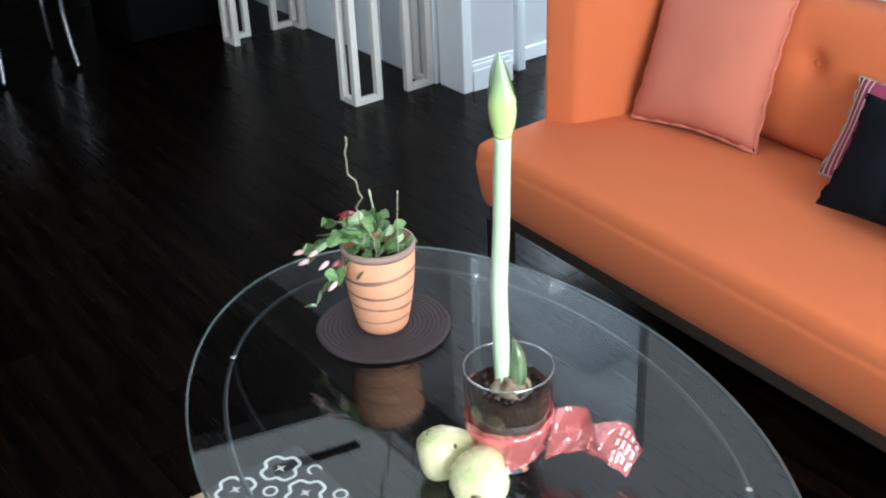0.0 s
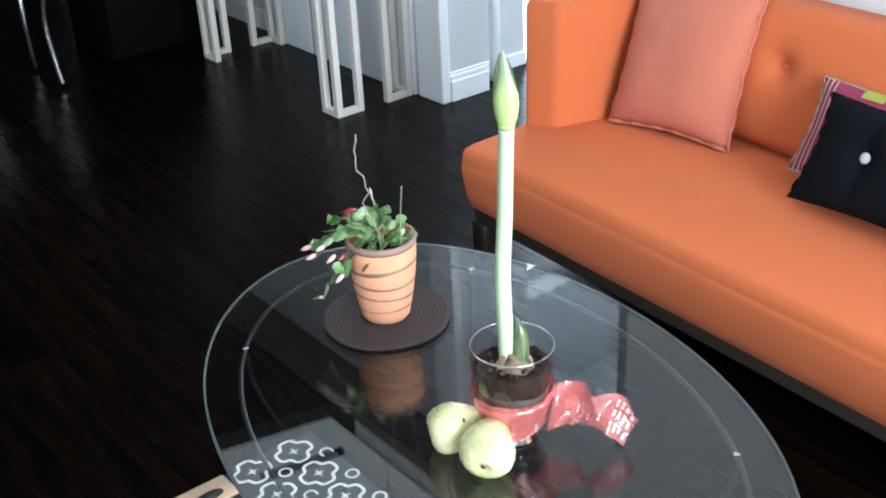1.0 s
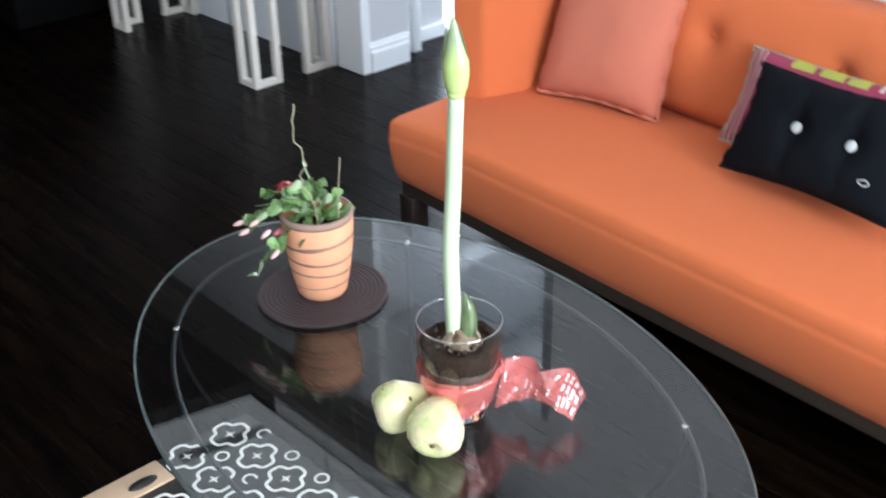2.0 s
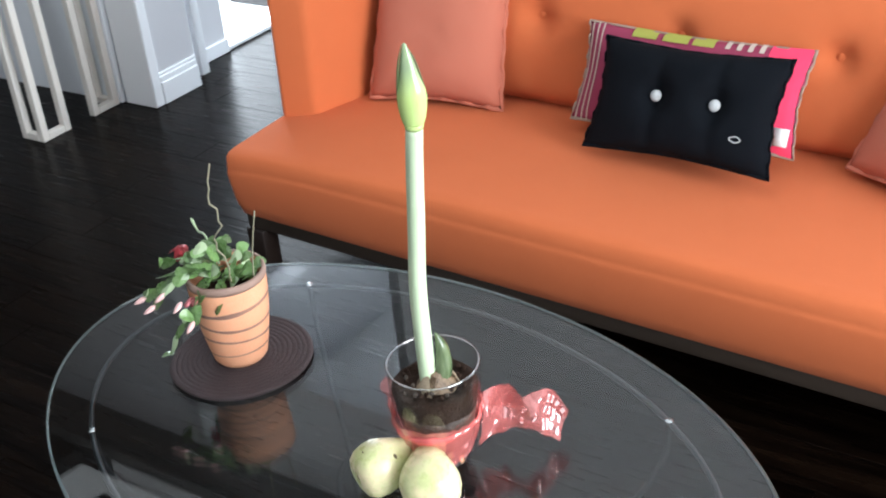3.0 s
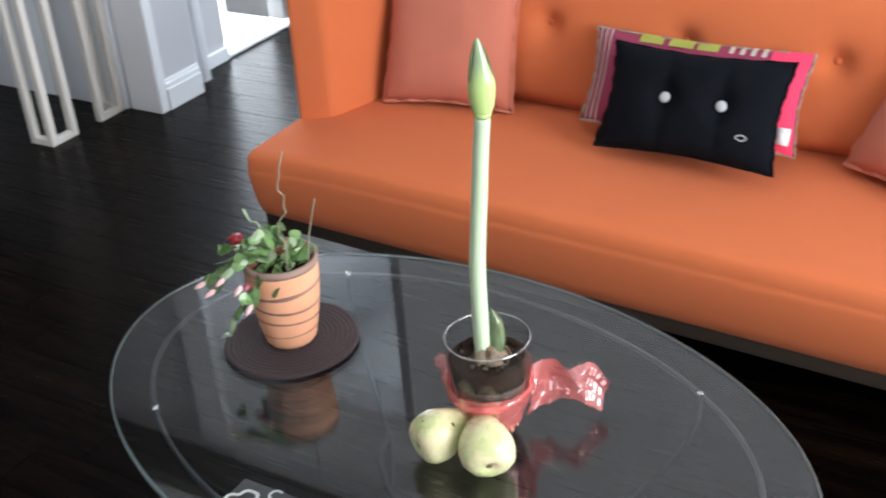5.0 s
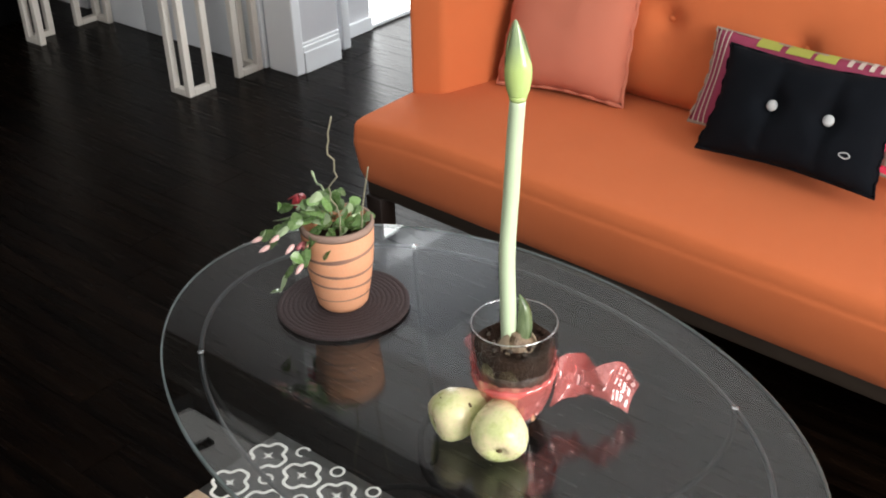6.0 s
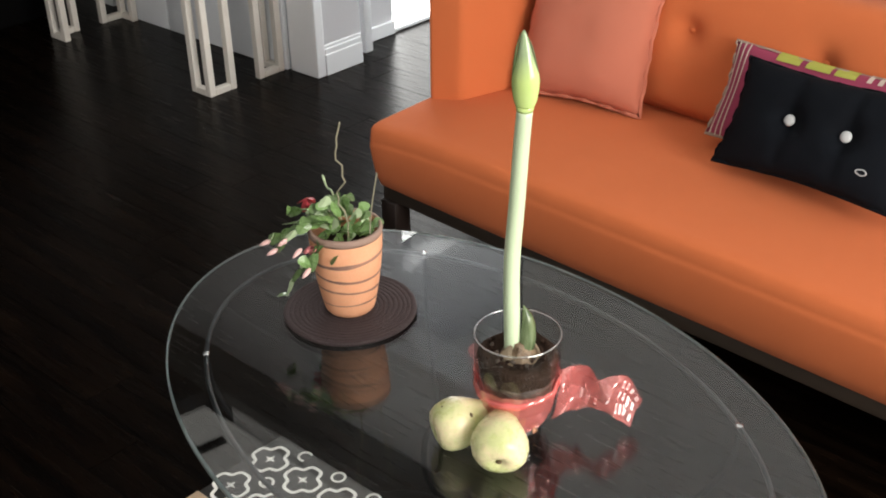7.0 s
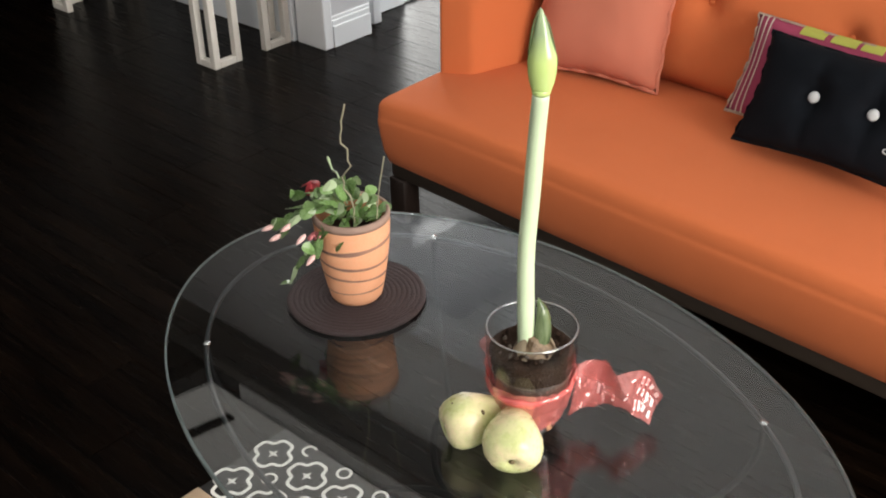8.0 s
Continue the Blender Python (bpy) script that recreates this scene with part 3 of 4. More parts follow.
def band_on(parent, w, h, d, x0, x1, y0, y1, material, lift=0.0028, n=14, name="stripe"):
    """A printed strip that follows the front of a pillow of that size."""
    bm = bmesh.new()
    g = []
    for i in range(9):
        row = []
        for j in range(n + 1):
            x, y = (x0 + (x1 - x0) * i / 8, y0 + (y1 - y0) * j / n) if abs(y1 - y0) > abs(x1 - x0) else (x0 + (x1 - x0) * j / n, y0 + (y1 - y0) * i / 8)
            u, v = min(1, abs(2 * x / w)), min(1, abs(2 * y / h))
            x *= 1 - 0.055 * (1 - v ** 1.5) * u ** 3
            y *= 1 - 0.0715 * (1 - u ** 1.5) * v ** 3
            z = d / 2 * (max(0, 1 - u ** 2.6) * max(0, 1 - v ** 2.6)) ** 0.55
            row.append(bm.verts.new((x, y, z + lift)))
        g.append(row)
    for a, b in zip(g, g[1:]):
        for j in range(n):
            bm.faces.new((a[j], a[j + 1], b[j + 1], b[j]))
    part(name, bm, material, parent)


sp = striped_pillow()
for x in (-0.251, -0.236, -0.222):
    band_on(sp, 0.528, 0.228, 0.07, x - 0.0019, x + 0.0019, -0.113, 0.113, OFFWHITE_CLOTH)
band_on(sp, 0.528, 0.228, 0.07, 0.172, 0.261, -0.114, 0.116, PINK, name="pink_panel")
for x0, x1 in ((-0.145, -0.085), (-0.07, -0.01), (0.0, 0.05)):
    band_on(sp, 0.528, 0.228, 0.07, x0, x1, 0.091, 0.117, LIME, name="lime_panel")
for x in (0.075, 0.10, 0.125, 0.15):
    band_on(sp, 0.528, 0.228, 0.07, x, x + 0.011, 0.093, 0.117, OFFWHITE_CLOTH, name="print_bar")
part("tag", box(0.215, 0.250, -0.094, -0.056, 0.0195, 0.0212), WHITE_TAG, sp, "white sewn-in tag")


def black_pillow():
    w, h, d = 0.428, 0.246, 0.10
    p = thing("black_pillow", lean(-1.022, 1.890, 0.410, -5, 31, h, 1.8), "black cotton pillow with two grey buttons", "pillow")
    dents = ((-0.054, 0.006), (0.079, 0.004))
    part("cushion", pillow_mesh(w, h, d, 40, dents, 0.075), BLACK_CLOTH, p)
    flange(w, h, p, BLACK_CLOTH, 0.008, 0.075)
    for x, y in dents:
        part("button", lathe([(0, 0.006), (0.0085, 0.0055), (0.0122, 0.003), (0.0128, 0), (0.011, -0.004), (0, -0.004)], 24), BUTTON, p, "grey button", pose(x, y, 0.029))
    part("emblem", tube([((0.011 + 0.002 * math.cos(3 * q)) * math.cos(q), 0.0055 * math.sin(q) + 0.0015 * math.sin(2 * q), 0.001) for q in [2 * math.pi * k / 28 for k in range(28)]], 0.0013, 6, closed=True), BUTTON, p, "small pale stitched emblem", pose(0.138, -0.058, 0.0365, 8, 12))


black_pillow()


# ---- coffee table ----
TOP = 0.472
TABLE = pose(-1.029, 0.809, 0, 0, 0, -9.5)


def oval(a, b, z, n=96):
    return [(a * math.cos(2 * math.pi * k / n), b * math.sin(2 * math.pi * k / n), z) for k in range(n)]


def coffee_table():
    t = thing("coffee_table", TABLE, "oval glass coffee table on a dark tubular metal frame", "coffee table")
    A, B = 0.6125, 0.393
    bm = bmesh.new()
    n = 128
    rings = []
    for r, z in ((0.6, -0.012), (-0.0035, -0.012), (0, -0.009), (0, -0.003), (-0.0035, 0), (0.6, 0)):
        if r == 0.6:
            rings.append([bm.verts.new((0, 0, z))])
        else:
            rings.append([bm.verts.new(p) for p in oval(A + r, B + r, z, n)])
    for a, b in zip(rings, rings[1:]):
        for k in range(n):
            q = list(dict.fromkeys([a[k % len(a)], a[(k + 1) % n % len(a)], b[(k + 1) % n % len(b)], b[k % len(b)]]))
            bm.faces.new(q)
    top = flat(part("glass_top", bm, TABLE_GLASS, t, "clear oval glass top", pose(0, 0, TOP)), 30)
    top.visible_shadow = False
    top.data.materials.append(GLASS_EDGE)
    for p in top.data.polygons:  # the ground rim
        if abs(p.normal.z) < 0.9:
            p.material_index = 1
    part("frame_ring", tube(oval(A - 0.082, B - 0.058, TOP - 0.0165, 96), 0.0038, 10, closed=True), GUNMETAL, t)
    for ang in (53, 137, 227, 315):
        ca, sa = math.cos(radians(ang)), math.sin(radians(ang))
        x, y = (A - 0.082) * ca, (B - 0.058) * sa
        pts = [(x, y, TOP - 0.024), (x * 0.985, y * 0.985, 0.39), (x * 0.88, y * 0.88, 0.31), (x * 0.62, y * 0.62, 0.20), (x * 0.66, y * 0.66, 0.08), (x * 0.80, y * 0.80, 0.009)]
        part("leg", tube(smooth_path(pts), 0.0048, 10), BLACK_METAL, t)
        part("pad", lathe([(0, -0.004), (0.006, -0.004), (0.006, 0.0), (0, 0.0)], 16), CHROME, t, "small clear pad under the glass", pose(x, y, TOP - 0.0125))
    for ang in (53, 137, 227, 315):  # curved stretchers meeting under the middle
        x, y = 0.62 * (A - 0.082) * math.cos(radians(ang)), 0.62 * (B - 0.058) * math.sin(radians(ang))
        pts = [(x, y, 0.200), (0.80 * x - 0.10 * y, 0.62 * y + 0.10 * x * 0.3, 0.203), (0.42 * x, 0.08 * y, 0.203), (0.02, 0.02, 0.200)]
        part("stretcher", tube(smooth_path(pts), 0.0058, 10), BLACK_METAL, t, "curved black metal stretcher")
    return t


coffee_table()


def patterned_crate():
    """A wooden box stool under the table, its dark top stencilled in white."""
    c = thing("box_stool", pose(-1.085, 0.40, 0), "light wooden box stool with a black and white stencilled top", "stool")
    X, Y, Z = 0.212, 0.262, 0.335
    part("body", box(-X + 0.01, X - 0.01, -Y + 0.01, Y - 0.01, 0, Z - 0.0125, 0.004), CRATE_WOOD, c)
    top = part("top", box(-X + 0.0, X, -Y, Y, Z - 0.012, Z, 0.002), CRATE_TOP, c, "dark top panel")
    part("rim_board", box(-X, -X + 0.058, -Y, 0.09, Z - 0.05, Z + 0.004, 0.003), CRATE_WOOD, c, "light wooden handle board")
    # The board is uncut; a dark disc paints the shade inside the hole.
    part("hand_hole", lathe([(0, 0.0062), (0.010, 0.0062), (0.0105, 0.0035), (0, 0.0035)], 24, 1.0, 2.4), CRATE_TOP, c, "dark disc for the shaded inside of the hand hole", pose(-X + 0.038, 0.045, Z))
    z = Z + 0.0012

    def ribbon_loop(pts, w, closed=True):
        bm = bmesh.new()
        n = len(pts)
        rows = []
        for k in range(n):
            a, b = pts[(k - 1) % n] if closed or k else pts[k], pts[(k + 1) % n] if closed or k < n - 1 else pts[k]
            d = Vector((b[0] - a[0], b[1] - a[1], 0)).normalized()
            side = Vector((-d.y, d.x, 0)) * w / 2
            rows.append((bm.verts.new(Vector((*pts[k], z)) + side), bm.verts.new(Vector((*pts[k], z)) - side)))
        for k in range(n if closed else n - 1):
            q, r2 = rows[k], rows[(k + 1) % n]
            bm.faces.new((q[0], r2[0], r2[1], q[1]))
        return bm

    for i in range(-2, 4):
        for j in range(-4, 3):
            cx, cy = -0.1785 + 0.0768 * (i + 2), 0.209 - 0.081 * (2 - j)
            if not (abs(cx) < X - 0.025 and abs(cy) < Y - 0.03 and not (cx < -0.12 and cy < 0.11)):
                continue
            # a four-lobed outline, a small star in it, and rings between
            lobes = [((0.0290 + 0.0042 * math.cos(4 * a) - 0.0016 * math.cos(8 * a)) * math.cos(a) + cx, (0.0290 + 0.0042 * math.cos(4 * a) - 0.0016 * math.cos(8 * a)) * math.sin(a) + cy) for a in [2 * math.pi * k / 48 for k in range(48)]]
            part("motif", ribbon_loop(lobes, 0.0058), PATTERN, top)
            bm = bmesh.new()
            mid = bm.verts.new((cx, cy, z))
            rim = [bm.verts.new((cx + r * math.cos(a), cy + r * math.sin(a), z)) for a, r in [(math.pi / 4 * k, 0.0115 if k % 2 == 0 else 0.0035) for k in range(8)]]
            for k in range(8):
                bm.faces.new((mid, rim[k], rim[(k + 1) % 8]))
            part("star", bm, PATTERN, top)
            ring = [(cx + 0.0384 + 0.0105 * math.cos(a), cy + 0.0405 + 0.0105 * math.sin(a)) for a in [2 * math.pi * k / 20 for k in range(20)]]
            if abs(cx + 0.0384) < X - 0.013 and abs(cy + 0.0405) < Y - 0.009:
                part("ring", ribbon_loop(ring if (i + j) % 3 else ring[3:18], 0.0042, (i + j) % 3 != 0), PATTERN, top)


patterned_crate()


# ---- on the table ----
def coaster():
    c = thing("placemat", pose(-1.329, 0.864, TOP), "round plum-brown coiled rope mat on the glass", "mat")
    for k in range(14):
        r = 0.0045 + 0.008 * k
        wob = [0.0006 * math.sin(5 * a + k) for a in [2 * math.pi * q / 72 for q in range(72)]]
        pts = [((r + d) * math.cos(2 * math.pi * q / 72), (r + d) * math.sin(2 * math.pi * q / 72), 0.0044) for q, d in enumerate(wob)]
        part("coil", tube(pts, 0.0060, 8, closed=True, squash=0.70), ROPE, c)


coaster()


def clay_pot():
    p = thing("flower_pot", pose(-1.329, 0.864, TOP + 0.0085), "terracotta pot with dark painted bands on a round mat", "pot")
    H = 0.155
    curve = lambda z: 0.041 + 0.020 * math.sin(math.pi / 2 * min(1, z / H)) ** 0.9

    outer = [(curve(z), z) for z in [H * k / 24 for k in range(25)]]
    prof = [(0, 0.0), (0.038, 0.0)] + outer[1:] + [(0.0585, H + 0.002), (0.056, H), (0.054, H - 0.02), (0.051, 0.10), (0.0, 0.10)]
    part("body", lathe(prof, 56), TERRACOTTA, p)
    for z, w, dz in ((0.027, 0.0018, 0.003), (0.054, 0.0026, 0.004), (0.083, 0.0036, 0.005), (0.112, 0.0044, 0.006)):
        bm = bmesh.new()
        n = 56
        ring = []
        for k in range(n):
            a = 2 * math.pi * k / n
            zc = z + dz * math.sin(a + z * 60)
            ww = w * (0.55 + 0.6 * abs(noise.noise(Vector((math.cos(a) * 2, math.sin(a) * 2, z * 50)))))
            ring.append([bm.verts.new(((curve(q) + 0.0007) * math.cos(a), (curve(q) + 0.0007) * math.sin(a), q)) for q in (zc - ww, zc, zc + ww)])
        for k in range(n):
            for j in range(2):
                bm.faces.new((ring[k][j], ring[(k + 1) % n][j], ring[(k + 1) % n][j + 1], ring[k][j + 1]))
        part("painted_band", bm, POT_BAND, p, "dark glaze band")
    part("rim", lathe([(0.0612, H - 0.009), (0.0622, H - 0.004), (0.0612, H + 0.003), (0.0565, H + 0.0035), (0.0565, H - 0.004)], 56, closed=True), POT_RIM, p, "greyish worn rim")
    bm = lathe([(0, 0.132), (0.02, 0.134), (0.04, 0.130), (0.0555, 0.128)], 40)
    for v in bm.verts:
        v.co.z += 0.004 * noise.noise(v.co * 90)
    part("soil", bm, SOIL, p)
    return p


clay_pot()


def leaf_pad(bm, at, along, up, length, width):
    """A flat, scalloped cactus segment with a raised midrib."""
    along, up = Vector(along).normalized(), Vector(up)
    side = along.cross(up).normalized()
    up = side.cross(along)
    n = 14
    at = Vector(at)
    top, bot = bm.verts.new(at + along * length * 0.55 + up * width * 0.05), bm.verts.new(at + along * length * 0.55 - up * width * 0.05)
    rim = []
    for k in range(n):
        a = 2 * math.pi * k / n
        f = 0.5 * (1 - math.cos(a))
        ww = width / 2 * math.copysign(abs(math.sin(a)) ** 0.7, math.sin(a)) * (0.55 + 0.6 * f) * (1 + 0.10 * (k % 2))
        rim.append(bm.verts.new(at + along * length * f + side * ww + up * 0.10 * width * math.sin(2 * a)))
    for k in range(n):
        bm.faces.new((rim[k], rim[(k + 1) % n], top))
        bm.faces.new((rim[(k + 1) % n], rim[k], bot))


def cactus():
    rng = random.Random(11)
    c = thing("holiday_cactus", pose(-1.329, 0.864, TOP + 0.0085 + 0.13), "small holiday cactus with pink buds, red flower and dry twigs", "plant")
    leaves, pale = bmesh.new(), bmesh.new()
    # arching branches: heading in room degrees, reach, rise, droop
    arms = [(222, 0.134, 0.045, 0.028), (214, 0.112, 0.048, 0.012), (228, 0.095, 0.055, 0.015), (234, 0.125, 0.050, 0.035), (248, 0.112, 0.045, 0.105), (264, 0.085, 0.045, 0.055), (203, 0.100, 0.058, 0.0), (286, 0.074, 0.035, 0.045),
            (322, 0.060, 0.030, 0.0), (8, 0.064, 0.026, 0.0), (38, 0.058, 0.022, 0.0), (150, 0.052, 0.068, 0.0), (95, 0.036, 0.074, 0.0), (212, 0.060, 0.070, 0.0), (176, 0.092, 0.040, 0.012)]
    tips = []
    for head, reach, rise, droop in arms:
        a = radians(head)
        run = [Vector((reach * f * math.cos(a + 0.25 * math.sin(3 * f)), reach * f * math.sin(a + 0.25 * math.sin(3 * f)), rise * math.sin(math.pi * min(1, 0.15 + f * 0.65)) - droop * f * f)) for f in [q / 40 for q in range(4, 41)]]
        prev, gone = run[0], 0.0
        for p, q in zip(run, run[1:]):
            gone += (q - p).length
            if gone > 0.0225:
                up = Vector((2.4 * (rng.random() - 0.5) + 0.5, 2.4 * (rng.random() - 0.5) - 0.6, 1.0))
                end = q + Vector((rng.random() - 0.5, rng.random() - 0.5, rng.random() - 0.5)) * 0.007
                leaf_pad(leaves if rng.random() < 0.88 else pale, prev, end - prev, up, (end - prev).length * 1.18, 0.0150 + 0.006 * rng.random())
                if rng.random() < 0.5:
                    d = Vector((rng.random() - 0.5, rng.random() - 0.5, 0.5 * rng.random()))
                    leaf_pad(leaves if rng.random() < 0.74 else pale, end, d, up, 0.020 + 0.009 * rng.random(), 0.014 + 0.005 * rng.random())
                prev, gone = end, 0.0
        tips.append((prev, prev))
    for k in range(18):  # broad pads crowding the middle
        a, rr = 2.4 * k, 0.010 + 0.0019 * k
        at = Vector((rr * math.cos(a), rr * math.sin(a), 0.012 + 0.030 * rng.random()))
        leaf_pad(leaves if k % 7 else pale, at, (math.cos(a + 0.8), math.sin(a + 0.8), 0.9 * rng.random() - 0.2), (0.5 * rng.random(), -0.6 * rng.random(), 1), 0.022 + 0.010 * rng.random(), 0.016 + 0.007 * rng.random())
    part("leaves", leaves, LEAF, c, smooth=False)
    part("pale_leaves", pale, LEAF_PALE, c, "pale new leaf tips", smooth=False)
    for k, tip in enumerate((tips[0][0], tips[3][0], tips[5][0], Vector((-0.010, -0.088, 0.018)), Vector((-0.045, -0.085, 0.022)))):
        d = Vector((tip.x, tip.y, -0.05)).normalized()
        part("flower_bud", tube([tip, tip + d * 0.006, tip + d * 0.014, tip + d * 0.021], [0.002, 0.0043, 0.0036, 0.0008], 10), BUD_PINK, c, "pink closed bud")
    for at in (Vector((-0.078, -0.010, 0.055)), Vector((-0.088, 0.000, 0.050))):
        bm = bmesh.new()
        for k in range(9):
            a = 2 * math.pi * k / 9
            leaf_pad(bm, at, (0.45 * math.cos(a), 0.45 * math.sin(a), -1.0 + 0.35 * (k % 3)), (0.3, 0.2, 1), 0.018 + 0.005 * (k % 2), 0.011)
        part("flower", bm, FLOWER_RED, c, "wilted red flower")
    at = Vector((-0.012, -0.064, 0.012))
    bm = bmesh.new()
    for k in range(7):  # a faded flower hanging over the pot's rim
        a = 2 * math.pi * k / 7
        leaf_pad(bm, at, (0.5 * math.cos(a), 0.5 * math.sin(a) - 0.3, -1.0 + 0.3 * (k % 3)), (0.2, -0.8, 0.4), 0.015 + 0.004 * (k % 2), 0.009)
    part("flower", bm, FLOWER_PINK, c, "faded pink flower")
    tall = [(0.02, -0.01, 0.0), (0.055, -0.045, 0.08), (0.07, -0.075, 0.13), (0.10, -0.085, 0.18), (0.118, -0.115, 0.235), (0.146, -0.128, 0.295)]
    part("twig", tube([p + Vector((0.0025 * math.sin(i * 1.9), 0.0025 * math.cos(i * 2.3), 0)) for i, p in enumerate(smooth_path(tall, 4))], 0.0012, 6), TWIG, c, "dry upright twig")
    short = [(0.045, 0.01, 0.0), (0.07, -0.005, 0.08), (0.107, -0.024, 0.165)]
    part("twig", tube(smooth_path(short, 5), 0.0010, 6), TWIG, c, "dry upright twig")
    hook = [(-0.03, 0.02, 0.02), (-0.07, 0.04, 0.05), (-0.105, 0.06, 0.04), (-0.125, 0.069, 0.055)]
    part("shoot", tube(smooth_path(hook, 5), [0.0017] * 13 + [0.0022, 0.0026, 0.001], 8), LEAF_PALE, c, "pale curling shoot")


cactus()

GLASS_AT = pose(-0.911, 0.796, TOP)


def glass_vase():
    v = thing("glass_vase", GLASS_AT, "clear glass vase tied with red cellophane ribbon", "vase")
    H, R, r, w = 0.168, 0.0615, 0.037, 0.0024
    wall = lambda z: r + (R - r) * min(1, z / 0.13) ** 0.8
    prof = [(r - 0.002, 0.001), (r, 0.004)] + [(wall(z), z) for z in (0.02, 0.04, 0.07, 0.10, 0.13)] + [(R, H - 0.001)]
    g = part("glass", lathe(prof, 64), CLEAR_GLASS, v, "clear glass")
    part("lip", tube([((R - 0.0006) * math.cos(2 * math.pi * k / 64), (R - 0.0006) * math.sin(2 * math.pi * k / 64), H) for k in range(64)], 0.0014, 8, closed=True), LIP_GLASS, v, "rounded glass lip").visible_shadow = False
    g.visible_shadow = False
    part("base", lathe([(0, 0.0015), (r - 0.005, 0.0015), (r - 0.0015, 0.006), (r - 0.0015, 0.020), (r - 0.006, 0.024), (0, 0.022)], 48), THICK_GLASS, v, "thick glass base").visible_shadow = False
    low = [(wall(z) - w - 0.0009, z) for z in (0.052, 0.060, 0.075, 0.09, 0.104)]
    peat = lathe([(0, 0.050), (low[0][0] - 0.006, 0.050)] + low + [(0, 0.104)], 48)
    for q in peat.verts:
        if 0.1 < q.co.z:
            q.co.z += 0.004 * noise.noise(q.co * 60)
    part("peat", peat, PEAT, v, "damp brown peat under the soil")
    side = [(wall(z) - w - 0.0012, z) for z in (0.098, 0.106, 0.118, 0.132)]
    bm = lathe([(0, 0.097), (side[0][0] - 0.002, 0.097)] + side + [(0.050, 0.137), (0.038, 0.132), (0.025, 0.134), (0.012, 0.133), (0, 0.134)], 48)
    for q in bm.verts:
        if q.co.z > 0.1305 and q.co.xy.length < 0.052:
            q.co.z += 0.009 * noise.noise(q.co * 75)
    part("soil", bm, SOIL, v)
    for k in range(26):  # loose crumbs of bark on the soil
        a, rr = 2.4 * k, 0.030 + 0.018 * ((k * 7) % 10) / 10
        crumb = lathe([(0, -0.003), (0.004, -0.001), (0.0035, 0.002), (0, 0.0035)], 7, 1.0, 0.7)
        part("bark_crumb", crumb, PEAT if k % 5 == 0 else SOIL, v, m=pose(rr * math.cos(a), rr * math.sin(a), 0.138, 20 * (k % 5), 15 * (k % 7), 40 * k), smooth=False)
    return v


glass_vase()


